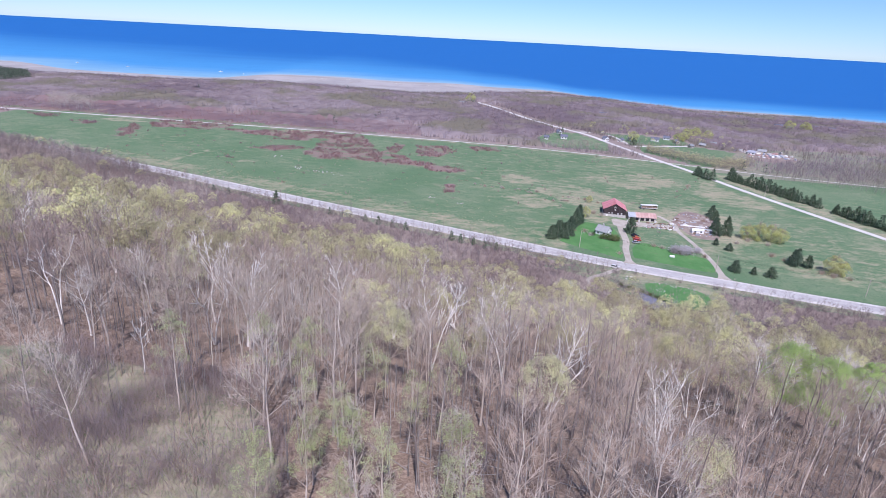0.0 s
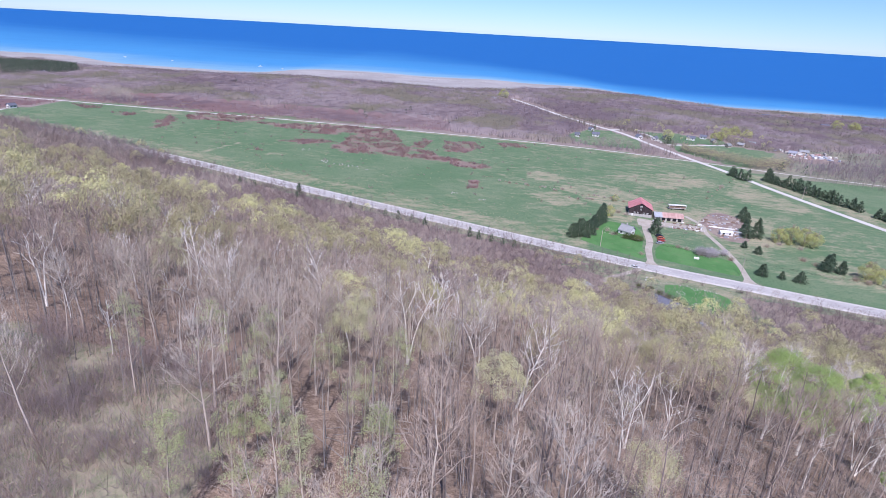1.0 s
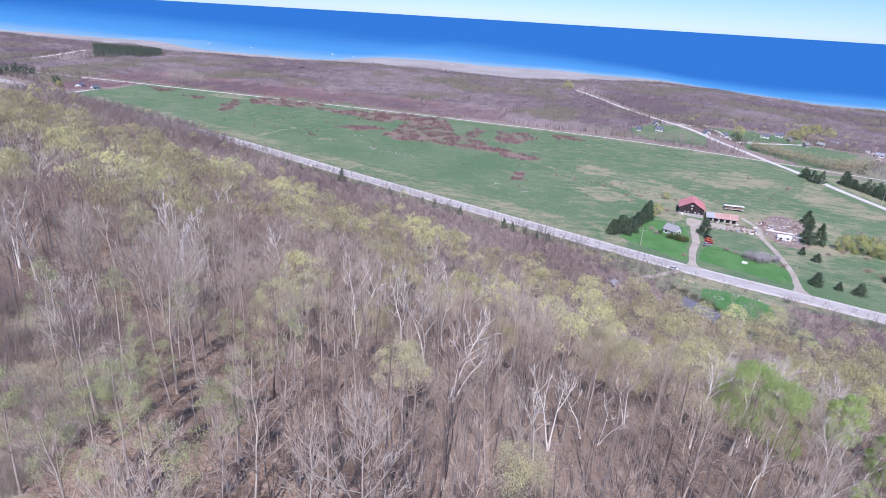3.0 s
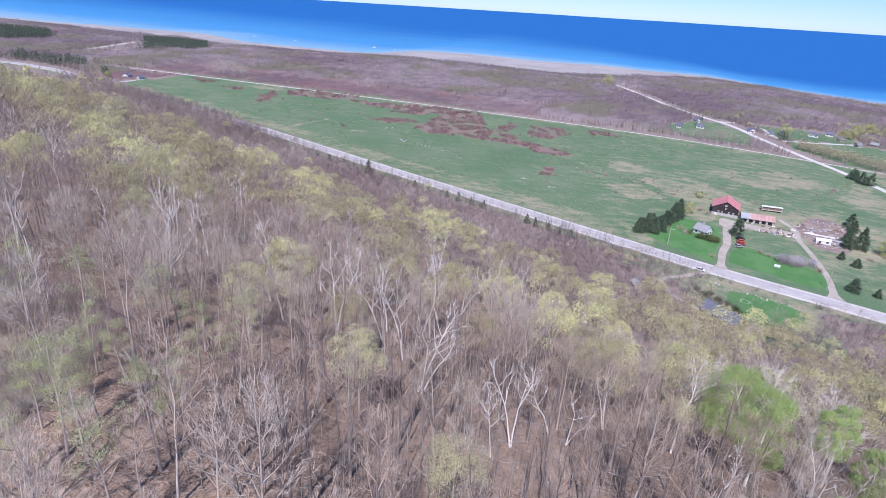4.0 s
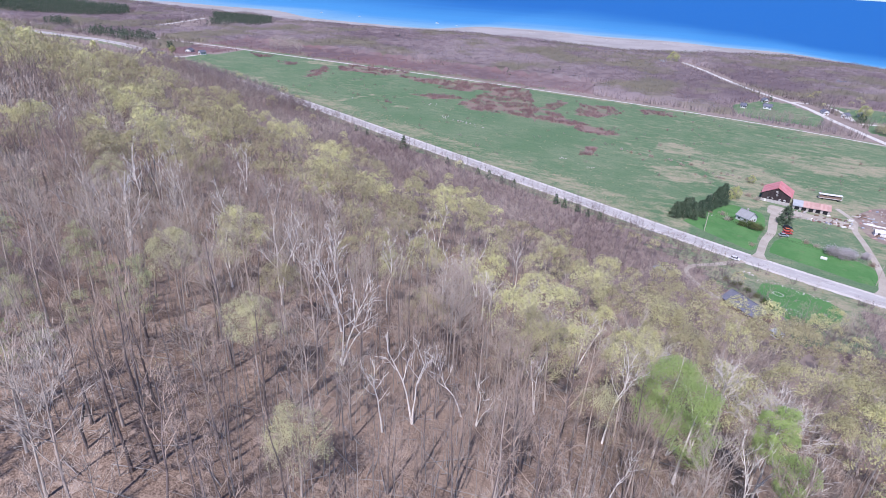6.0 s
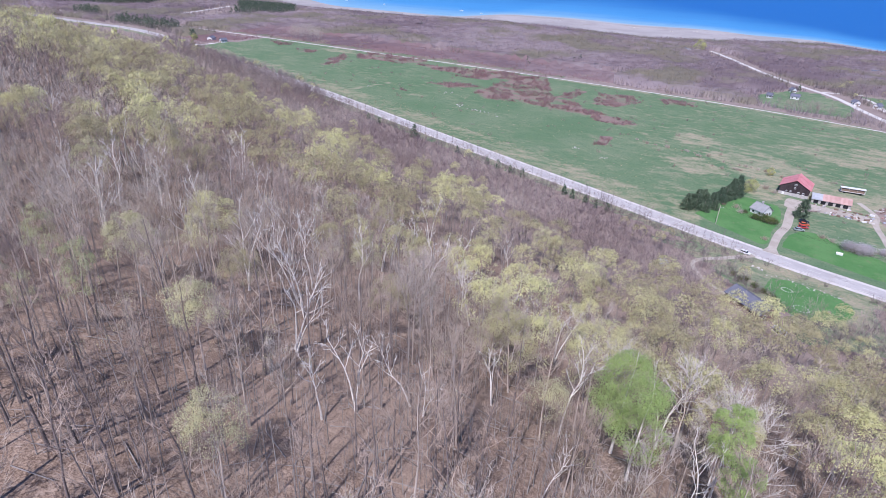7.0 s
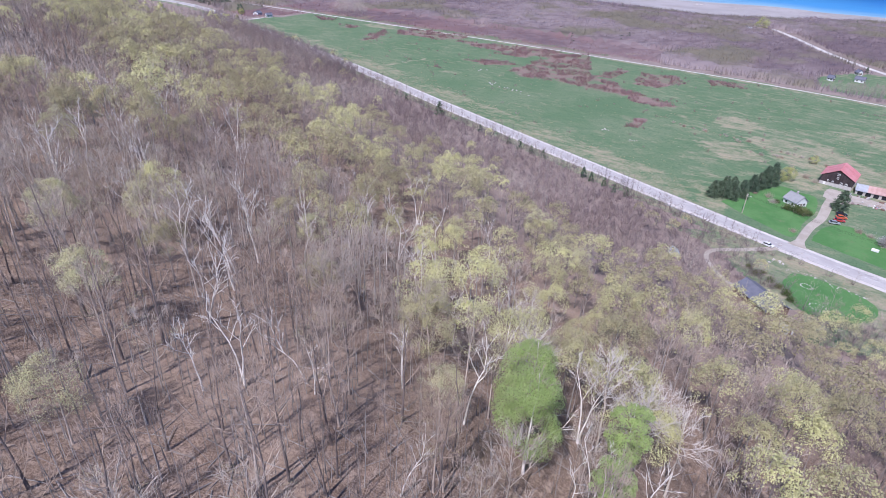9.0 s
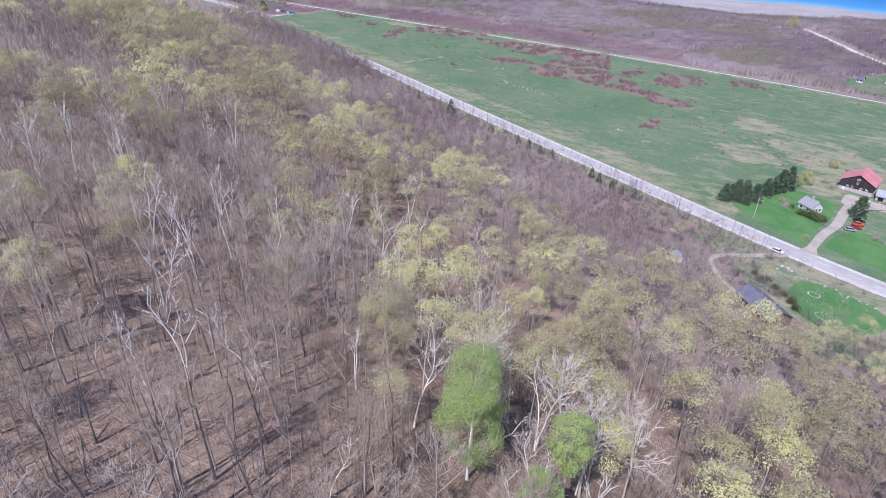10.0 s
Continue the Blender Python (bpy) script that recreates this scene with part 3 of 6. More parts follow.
a.data.foreach_set("value", np.clip(off / np.interp(WX, [-500, -100, 350], [1500, 1150, 420]), 0, 1).astype(np.float32).ravel() ** 0.7)
tagged(lake, "deep blue lake with pale shallows along the shore", "lake", kind="structure")


# the stony beach between the woods and the water
bx, bv = np.meshgrid(np.arange(-1400, 1300, 12.0), np.linspace(0, 1, 18))
by0 = np.interp(bx, [q[0] for q in WOODS_EDGE], [q[1] for q in WOODS_EDGE]) - 8
by = by0 + (shore_y(bx) + 6 - by0) * bv
beach = sheet("beach", bx, by, np.maximum(height(bx, by), ground(bx, by)) + 0.25, PEBBLE)
tagged(beach, "wide pale stony beach along the lake", "beach", kind="structure")


# ---- roads and laid surfaces ----
def ribbon(name, line, width, mat, up, label, category, parent=None, offset=0.0):
    line = np.asarray(line)
    t = np.gradient(line, axis=0)
    t /= np.linalg.norm(t, axis=1)[:, None]
    nrm = np.stack([-t[:, 1], t[:, 0]], 1)
    widths = np.broadcast_to(np.asarray(width, float), (len(line),))[:, None]
    cols = np.linspace(-0.5, 0.5, 5)
    V, T = [], []
    for c in cols:
        p = line + nrm * (widths * c + offset)
        lift_c = up - (0.10 if abs(c) == 0.5 else 0.0)
        V.append(np.column_stack([p, height(p[:, 0], p[:, 1]) + lift_c]))
    n = len(line)
    V = np.concatenate(V)
    for c in range(4):
        q = c * n + np.arange(n - 1)
        T += [np.stack([q, q + 1, q + n + 1], 1), np.stack([q, q + n + 1, q + n], 1)]
    ob = tri_mesh(name, V, np.concatenate(T), mat, parent)
    return tagged(ob, label, category, kind="structure")


def patch(name, poly, mat, up, label, category):
    """A laid patch with a soft, uneven outline that follows the ground."""
    p = smooth_line(poly + [poly[0]], 1.5)[:-1]
    p = p + rng.normal(0, 0.18, p.shape)
    c = p.mean(0)
    rings = [c + (p - c) * k for k in (1.0, 0.8, 0.6, 0.4, 0.2)]
    V = np.concatenate([np.column_stack([r, height(r[:, 0], r[:, 1]) + (up if i else 0.02)]) for i, r in enumerate(rings)])
    V = np.vstack([V, [c[0], c[1], float(height(c[0], c[1])) + up]])
    n, T = len(p), []
    for i in range(4):
        a0, b0 = i * n + np.arange(n), i * n + (np.arange(n) + 1) % n
        T += [np.stack([a0, b0, b0 + n], 1), np.stack([a0, b0 + n, a0 + n], 1)]
    a0, b0 = 4 * n + np.arange(n), 4 * n + (np.arange(n) + 1) % n
    T.append(np.stack([a0, b0, np.full(n, len(V) - 1)], 1))
    return tagged(tri_mesh(name, V, np.concatenate(T), mat), label, category, kind="structure")


main_line = ROAD_LINE[(ROAD_LINE[:, 0] > -1200) & (ROAD_LINE[:, 0] < 1200)]
ribbon("shoulder", main_line, 11.6, GRAVEL, 0.10, "pale gravel shoulders along the highway", "road shoulder")
ribbon("road", main_line, 7.4, ASPHALT, 0.22, "worn grey two-lane asphalt highway", "road")
near_line = main_line[(main_line[:, 0] > -320) & (main_line[:, 0] < 420)]
for k, off_ in enumerate((-3.3, 3.3)):
    ribbon("road_marking", near_line, 0.16, PAINT, 0.33, "white edge line on the asphalt", "road marking", offset=off_)
for k in range(0, len(near_line) - 1, 2):
    ribbon("road_marking", near_line[k:k + 2], 0.14, PAINT, 0.33, "pale centre line dash on the asphalt", "road marking")
ribbon("trail", RAIL, np.interp(RAIL[:, 0], [-500, -350, -50, 210, 240], [2.4, 3.2, 2.4, 2.2, 1.8]), TRAIL, 0.14, "straight pale gravel trail across the fields", "trail")
ribbon("side_road", SIDE, 6.2, TRAIL, 0.18, "pale gravel side road running towards the lake", "road")
ribbon("driveway", DRIVE, np.interp(np.arange(len(DRIVE)), [0, 2, 6, len(DRIVE) - 1], [8, 3.4, 3.6, 4.6]), DIRT, 0.16, "gravel farm driveway off the highway", "driveway")
ribbon("farm_lane", LANE, np.interp(np.arange(len(LANE)), [0, 2, 5], [8, 3.6, 3.0]), DIRT, 0.16, "narrow gravel farm lane up to the barnyard", "lane")
ribbon("house_driveway", HOUSE_DRIVE, np.interp(np.arange(len(HOUSE_DRIVE)), [0, 8, 11, len(HOUSE_DRIVE) - 1], [3.0, 2.6, 1.7, 2.2]), DIRT, 0.16, "pale gravel driveway to the dark-roofed house", "driveway")
for q in ([(168, 697), (186, 703), (207, 711)], [(206, 694), (213, 672), (214, 640)], [(217, 632), (250, 643), (290, 659)], [(455, 802), (520, 824), (640, 864)]):
    ribbon("village_lane", smooth_line(q, 6), 4.5, TRAIL, 0.14, "pale gravel lane among the houses", "lane")
ribbon("left_lane", smooth_line([(-452, 486), (-431, 493), (-426, 514)], 4), 3.5, TRAIL, 0.14, "short pale lane to far farmhouses", "lane")
ribbon("far_lane", smooth_line([(-669, 648), (-684, 729), (-728, 859)], 10), 6, TRAIL, 0.2, "far pale lane across a stubble field", "lane")
patch("lawn", LAWN_A, LAWN, 0.12, "bright mown lawn round the grey-roofed farmhouse", "lawn")
patch("lawn", LAWN_B, LAWN, 0.12, "bright mown lawn beside the highway", "lawn")
patch("lawn", LAWN_C, LAWN, 0.14, "bright mown lawn below the dark-roofed house", "lawn")
patch("yard", YARD, EARTH, 0.12, "bare reddish earth yard with scrap", "yard")
patch("yard", [(117, 349), (120, 362), (132, 359), (156, 356), (158, 348), (135, 349), (124, 344)], DIRT, 0.10, "gravel and dirt barnyard", "yard")
patch("yard", [(335, 612), (352, 640), (395, 660), (400, 625), (360, 600)], EARTH, 0.15, "bare earth yard with scrap piles", "yard")


# ---- trees ----
def tube(pts, radii, sides):
    pts, radii = np.asarray(pts, float), np.asarray(radii, float)
    d = np.gradient(pts, axis=0)
    d /= np.linalg.norm(d, axis=1)[:, None] + 1e-9
    ref = np.where(np.abs(d[:, 2:3]) > 0.9, [[1.0, 0, 0]], [[0, 0, 1.0]])
    u = np.cross(d, ref)
    u /= np.linalg.norm(u, axis=1)[:, None]
    w = np.cross(d, u)
    ang = np.arange(sides) * 2 * np.pi / sides
    V = pts[:, None] + radii[:, None, None] * (np.cos(ang)[None, :, None] * u[:, None] + np.sin(ang)[None, :, None] * w[:, None])
    n, T = len(pts), []
    for i in range(n - 1):
        for k in range(sides):
            a0, b0 = i * sides + k, i * sides + (k + 1) % sides
            T += [(a0, b0, b0 + sides), (a0, b0 + sides, a0 + sides)]
    return V.reshape(-1, 3), np.array(T)


def join(pieces):
    V, T, n = [], [], 0
    for v, t in pieces:
        V.append(v)
        T.append(t + n)
        n += len(v)
    return np.concatenate(V), np.concatenate(T)


def unit(a):
    return a / (np.linalg.norm(a, axis=-1, keepdims=True) + 1e-9)


def slivers(r, start, way, length, width):
    """Thin single-triangle twigs."""
    side = unit(np.cross(way, r.normal(size=way.shape)))
    h = side * (np.asarray(width) / 2)[..., None]
    V = np.stack([start - h, start + h, start + way * np.asarray(length)[..., None]], 1).reshape(-1, 3)
    return V, np.arange(len(V)).reshape(-1, 3)


def flecks(r, centre, size, facing=None):
    """Small leaves: single triangles, turned loosely the way they face (up, if nothing is given)."""
    n = len(centre)
    nrm = unit(r.normal(size=(n, 3)) + [0, -0.6, 1.2]) if facing is None else unit(0.55 * r.normal(size=(n, 3)) + facing)
    u = unit(np.cross(nrm, r.normal(size=(n, 3))))
    w = np.cross(nrm, u)
    s = (size * r.uniform(0.6, 1.4, n))[:, None]
    V = np.stack([centre + u * s * 0.6, centre - u * s * 0.5 + w * s * 0.45, centre - u * s * 0.5 - w * s * 0.45], 1).reshape(-1, 3)
    return V, np.arange(len(V)).reshape(-1, 3)


def make_tree(seed, h=14.0, limbs=12, subs=4, twigs=600, tw=0.035, tl=1.2, spread=0.30, low=0.35, rise=0.75, r0=None, sides=5, lean=0.0, stems=1, leaves=0, leaf=0.16, curve=0.03, cloud=0.35, lite=False, dome=0.0, clumps=26, skirt=-0.45, spray=0.3, sprays=16, limb_r=0.45, sub_r=0.028, puff=0.36):
    """A deciduous tree: trunk, forking limbs, thin twigs and, where wanted, small leaves. Returns three layers."""
    r = np.random.default_rng(seed)
    r0 = r0 or h * 0.009
    trunk, boughs, tips, ways = [], [], [], []
    for s in range(stems):
        az0 = r.uniform(0, 6.28)
        tilt = lean + (0.22 * r.uniform(0.5, 1.2) if stems > 1 else r.normal(0, 0.03))
        n = 3 if lite else 7
        z = np.linspace(0, 1, n)
        top = h * (1 if s == 0 else r.uniform(0.75, 1))
        bend = np.cumsum(r.normal(0, curve, (n, 2)), 0) * top * 0.35
        pts = np.column_stack([np.cos(az0) * np.sin(tilt) * z * top + bend[:, 0] * z, np.sin(az0) * np.sin(tilt) * z * top + bend[:, 1] * z, z * top * np.cos(tilt)])
        pts[0, 2] = -0.4
        rad = r0 * (1.0 - 0.9 * z) + 0.012
        rad[0] *= 1.35
        trunk.append(tube(pts, rad, sides))
        for i in range(limbs // stems):
            f = low + (0.97 - low) * (i + r.uniform(0, 1)) / (limbs // stems)
            base = np.array([np.interp(f, z, pts[:, k]) for k in range(3)])
            a1 = i * 2.4 + r.uniform(-0.5, 0.5)
            up = rise * r.uniform(0.7, 1.25)
            way = unit(np.array([np.cos(a1), np.sin(a1), up]))
            ln = h * spread * (1.12 - 0.75 * max(0.0, f - low) / (1 - low)) * r.uniform(0.7, 1.15)
            q = np.linspace(0, 1, 4)
            lp = base + way * ln * q[:, None] + np.array([0, 0, 1]) * (ln * 0.22) * (q ** 2)[:, None] + np.cumsum(r.normal(0, 0.035 * ln, (4, 3)), 0) * q[:, None]
            lr = np.interp(f, z, rad) * limb_r * (1 - 0.85 * q) + 0.008
            boughs.append(slivers(r, lp[:1], unit(lp[-1:] - lp[:1]), np.array([ln]), np.array([lr[0] * 1.5])) if lite else tube(lp, lr, 3))
            for j in range(subs):
                g = r.uniform(0.3, 1.0)
                sb = np.array([np.interp(g, q, lp[:, k]) for k in range(3)])
                sw = unit(way + r.normal(0, 0.55, 3) + [0, 0, 0.35])
                sl = ln * r.uniform(0.25, 0.55)
                sp = sb + sw * sl * np.linspace(0, 1, 3)[:, None]
                if not lite:
                    boughs.append(tube(sp, [sub_r * h / 14, sub_r * 0.65 * h / 14, sub_r * 0.22], 3))
                m = 3
                for g2 in np.linspace(0.25, 1, m):
                    tips.append(sb + sw * sl * g2)
                    ways.append(sw)
            tips.append(lp[-1])
            ways.append(way)
    tips, ways = np.array(tips), np.array(ways)
    pick = r.integers(0, len(tips), twigs)
    out_way = unit(tips - [0, 0, h * (low + 0.12)])
    tv = unit(out_way[pick] + 0.35 * ways[pick] + r.normal(0, 0.6, (twigs, 3)) + [0, 0, 0.15])
    crown = join(boughs + [slivers(r, tips[pick] + r.normal(0, cloud * 0.6, (twigs, 3)), tv, tl * r.uniform(0.5, 1.3, twigs), np.full(twigs, tw))])
    out = {"trunk": join(trunk), "crown": crown}
    if leaves:
        heads = clumps if dome else max(4, leaves // 60)
        pick = r.integers(0, len(tips), heads)
        hc = tips[pick] + out_way[pick] * (tl * r.uniform(0.1, 1.0, heads))[:, None]
        if dome:
            q = unit(r.normal(size=(heads, 3)))
            q[:, 2] = np.where(q[:, 2] < skirt, -q[:, 2], q[:, 2])
            lump = r.uniform(0.62, 0.86, heads)
            mid = 0.5 * (1 + low)
            hc = q * lump[:, None] * [dome, dome, h * (1 - low) * 0.5] + [0, 0, h * mid]
            rc = dome * puff * r.uniform(0.6, 1.3, heads)
            k = r.choice(heads, leaves, p=rc ** 2 / np.sum(rc ** 2))
            way = unit(r.normal(size=(leaves, 3)) + 0.8 * q[k] + [0, -0.15, 0.55])
            c = hc[k] + way * (rc[k] * (1 - 0.45 * r.random(leaves) ** 2.2))[:, None] * [1, 1, 0.85]
            k2 = np.repeat(np.arange(heads), sprays)
            w2 = unit(r.normal(size=(len(k2), 3)) + 0.9 * q[k2] + [0, 0, 0.35])
            c2 = hc[k2] + w2 * (rc[k2] * r.uniform(0.5, 0.9, len(k2)))[:, None] * [1, 1, 0.85]
            out["leaves"] = join([flecks(r, c, leaf, way + 0.25 * q[k]), flecks(r, c2, rc[k2] * spray, w2)])
            return out
        k = r.integers(0, heads, leaves)
        c = hc[k] + unit(r.normal(size=(leaves, 3)) + 0.5 * out_way[pick][k] + [0, 0, 0.3]) * (cloud * 1.7 * r.uniform(0.5, 1.2, leaves))[:, None] * [1, 1, 0.75]
        out["leaves"] = flecks(r, c, leaf)
    return out


def make_shrub(seed, h=2.5, w=2.0, twigs=60, tw=0.05, leaves=0, leaf=0.15):
    r = np.random.default_rng(seed)
    n = twigs
    base = np.column_stack([r.normal(0, w * 0.22, n), r.normal(0, w * 0.22, n), np.zeros(n)])
    way = unit(np.column_stack([r.normal(0, 0.45, n), r.normal(0, 0.45, n), np.ones(n)]) + np.column_stack([base[:, :2] / w, np.zeros(n)]))
    stems = slivers(r, base, way, h * r.uniform(0.5, 1.1, n), np.full(n, tw))
    m = n
    f = r.uniform(0.3, 0.8, m)
    st = base + way * (h * f)[:, None] * 0.8
    br = slivers(r, st, unit(way + r.normal(0, 0.7, (m, 3))), h * 0.4 * r.uniform(0.5, 1.2, m), np.full(m, tw * 0.8))
    out = {"crown": join([stems, br])}
    if leaves:
        c = np.column_stack([r.normal(0, w * 0.33, leaves), r.normal(0, w * 0.33, leaves), h * np.clip(r.normal(0.55, 0.22, leaves), 0.05, 1.05)])
        out["leaves"] = flecks(r, c, leaf)
    return out


def make_conifer(seed, h=9.0, w=2.6, whorls=13, boughs=9, needles=10, size=0.45, base=0.06):
    """A spruce or cedar: straight trunk and drooping boughs set with needle sprays, uneven in outline."""
    r = np.random.default_rng(seed)
    trunk = tube(np.array([[0, 0, -0.3], [0, 0, h * 0.5], [0, 0, h]]), [h * 0.018, h * 0.011, 0.02], 5)
    C = []
    for i in range(whorls):
        f = base + (0.98 - base) * (i + 0.5) / whorls
        ln = w * (1 - f) ** 0.8 * (0.85 if f < 0.15 else 1.0)
        for k in range(max(4, int(boughs * (1.1 - 0.5 * f)))):
            a1 = r.uniform(0, 6.28)
            l1 = max(0.25, ln * r.uniform(0.65, 1.2))
            way = np.array([np.cos(a1), np.sin(a1), r.uniform(-0.3, 0.15)])
            q = np.sqrt(r.uniform(0.05, 1, needles))[:, None]
            st = np.array([0, 0, f * h]) + way * l1 * q + r.normal(0, 0.10 * w / 2.6, (needles, 3))
            wy_ = unit(way + r.normal(0, 0.55, (needles, 3)))
            C.append((st, wy_))
    st, wy_ = np.concatenate([c[0] for c in C]), np.concatenate([c[1] for c in C])
    n = len(st)
    return {"trunk": trunk, "leaves": slivers(r, st, wy_, size * r.uniform(0.8, 1.8, n), size * r.uniform(0.35, 0.7, n))}


def scatter(protos, spots, tints):
    """Joins many trees into layers: spots are rows of proto, x, y, z, turn, scale, height factor."""
    spots, tints = np.asarray(spots, float), np.asarray(tints, float)
    layers = {}
    for p, proto in enumerate(protos):
        sel = spots[:, 0] == p
        s, tn = spots[sel], tints[sel]
        if not len(s):
            continue
        c, sn = np.cos(s[:, 4]), np.sin(s[:, 4])
        for key, (v, t) in proto.items():
            vx = (c[:, None] * v[:, 0] - sn[:, None] * v[:, 1]) * s[:, 5:6] + s[:, 1:2]
            vy = (sn[:, None] * v[:, 0] + c[:, None] * v[:, 1]) * s[:, 5:6] + s[:, 2:3]
            vz = v[None, :, 2] * s[:, 6:7] + s[:, 3:4]
            V = np.stack([vx, vy, vz], -1)
            T = t[None] + (np.arange(len(s)) * len(v))[:, None, None]
            layers.setdefault(key, []).append((V.reshape(-1, 3), T.reshape(-1, 3), np.repeat(tn, len(v))))
    out = {}
    for key, ls in layers.items():
        V, T, n = [], [], 0
        for v, t, _ in ls:
            V.append(v)
            T.append(t + n)
            n += len(v)
        out[key] = (np.concatenate(V), np.concatenate(T), np.concatenate([q[2] for q in ls]))
    return out


def stuff(name, protos, spots, tints, mats, label, category, names=None):
    root = thing(name, 0, 0, 0, 0, label, category, kind="stuff")
    for key, (V, T, tn) in scatter(protos, spots, tints).items():
        o = tri_mesh((names or {}).get(key, key), V, T, mats[key], root, values=tn)
        tagged(o, kind="stuff")
    return root


def tree_thing(name, proto, mats, label, category, group):
    """A single tree, built at the origin; copies share its meshes."""
    root = thing(name, 0, 0, -500, 0, label, category, group)
    for key, (V, T) in proto.items():
        tri_mesh(key, V, T, mats[key], root)
    return root


def plant(root, x, y, turn=None, scale=1.0, tall=1.0, z=None, label="", lean=(0, 0)):
    z = float(height(x, y)) if z is None else z
    m = pose(x, y, z, lean[0], lean[1], rng.uniform(0, 360) if turn is None else turn)
    ob = copy_thing(root, m)
    ob.scale = (scale, scale, scale * tall)
    return tagged(ob, label)


def clear_of(x, y):
    """True where no tree may stand: roads, lawns, houses."""
    x, y = np.asarray(x, float), np.asarray(y, float)
    bad = road_d(x, y) < 9
    bad |= inside(LAWN_C, x, y) | inside([(83, 226), (86, 209), (96, 200), (110, 202), (118, 214), (112, 226), (99, 238)], x, y)
    bad |= line_gap(HOUSE_DRIVE, x, y) < 1.5
    bad |= inside([(96, 250), (100, 270), (142, 258), (142, 250), (128, 226), (106, 240)], x, y)
    return bad


def drift(x, y, scale, seed):
    return np.array([noise.noise(Vector((a * scale + seed * 17.3, b * scale - seed * 9.1, seed))) for a, b in zip(x, y)])


def jitter_grid(x0, x1, y0, y1, step):
    x, y = np.meshgrid(np.arange(x0, x1, step), np.arange(y0, y1, step))
    x = (x + rng.uniform(-0.48, 0.48, x.shape) * step).ravel()
    y = (y + rng.uniform(-0.48, 0.48, y.shape) * step).ravel()
    return x, y


# the woods on the slope: nearest trees one by one
NEAR_BOX = (-42, 86, 26, 98)
in_near = lambda x, y: (x > NEAR_BOX[0]) & (x < NEAR_BOX[1]) & (y > NEAR_BOX[2]) & (y < NEAR_BOX[3])
BUD_MATS = {"trunk": BARK, "crown": TWIG, "leaves": BUD_OBJECT}
bare = [tree_thing("bare_tree", make_tree(100 + k, h=13 + k * 0.7, limbs=13 + k % 3 * 2, subs=5, twigs=1000 if k < 4 else 600, tw=0.036, tl=0.95, rise=1.05, spread=0.28 + 0.03 * (k % 3), low=0.32 + 0.06 * (k % 2), leaves=0 if k % 2 else 700, leaf=0.06, cloud=0.5), {"trunk": BARK, "crown": TWIG, "leaves": BUD_OBJECT},
                  "leafless grey-brown hardwood tree on the leaf-strewn slope", "tree", "woodland trees") for k in range(6)]
budding = [tree_thing("budding_tree", make_tree(200 + k, h=12 + k, limbs=16, subs=5, twigs=700, tw=0.032, spread=0.42, low=0.24, leaves=7600, leaf=0.118, dome=4.1, clumps=48 + 6 * k, spray=0.09, puff=0.29), BUD_MATS,
                      "maple in pale olive spring bud on the slope", "tree", "woodland trees") for k in range(3)]
BRIGHT_MATS = {"trunk": BARK, "crown": TWIG, "leaves": BUD_BRIGHT}
bright = [tree_thing("budding_tree", make_tree(220 + k, h=13.5 + k, limbs=16, subs=5, twigs=500, tw=0.032, spread=0.34, low=0.3, leaves=8200, leaf=0.115, dome=3.5 + 0.2 * k, clumps=44 + 4 * k, spray=0.09, puff=0.3), BRIGHT_MATS,
                     "maple in bright pale yellow-green bud on the slope", "tree", "woodland trees") for k in range(3)]
budding_open = tree_thing("budding_tree", make_tree(208, h=13, limbs=16, subs=6, twigs=800, tw=0.032, spread=0.34, low=0.25, leaves=6500, leaf=0.105, dome=3.4, clumps=44, spray=0.08), BRIGHT_MATS,
                          "maple in thin pale olive bud with its limbs showing", "tree", "woodland trees")
aspen = [tree_thing("aspen_tree", make_tree(130 + k, h=13 + 0.8 * k, limbs=20, subs=4, twigs=560, tw=0.034, tl=0.8, rise=1.1, spread=0.19 + 0.02 * k, low=0.42 - 0.04 * k, r0=0.105, curve=0.04, limb_r=0.5, sub_r=0.032), {"trunk": ASPEN, "crown": ASPEN_TWIG},
                    "leafless aspen with a pale straight trunk and fan of fine branches", "tree", "aspens") for k in range(4)]
slender = [tree_thing("slender_tree", make_tree(150 + k, h=13 + k, limbs=9, subs=3, twigs=300, tw=0.024, tl=0.9, rise=1.3, spread=0.15 + 0.02 * k, low=0.5 - 0.04 * k, r0=0.10 + 0.015 * k, curve=0.05, limb_r=0.5, sub_r=0.02), {"trunk": DARK_BARK, "crown": DARK_TWIG},
                      "slender dark-trunked leafless tree over pinkish leaf litter", "tree", "slender woodland trees") for k in range(5)]
birch = [tree_thing("birch_tree", make_tree(300 + k, h=13 + k, limbs=10, subs=4, twigs=60, tw=0.045, tl=0.9, spread=0.27, low=0.45, rise=1.2, r0=0.15, stems=1 + k % 2, curve=0.10, limb_r=0.8, sub_r=0.045), {"trunk": BIRCH, "crown": BIRCH},
                    "bare white-barked birch with pale crooked limbs", "tree", "white birches") for k in range(4)]
poplar = [tree_thing("poplar_tree", make_tree(400 + k, h=12 + k, limbs=18, subs=3, twigs=260, spread=0.17, low=0.22, rise=1.2, leaves=3000, leaf=0.085, dome=1.9, clumps=34, spray=0.06), {"trunk": BARK, "crown": TWIG, "leaves": POPLAR_LEAF},
                     "slender poplar with thin pale green new leaves", "tree", "poplars") for k in range(2)]
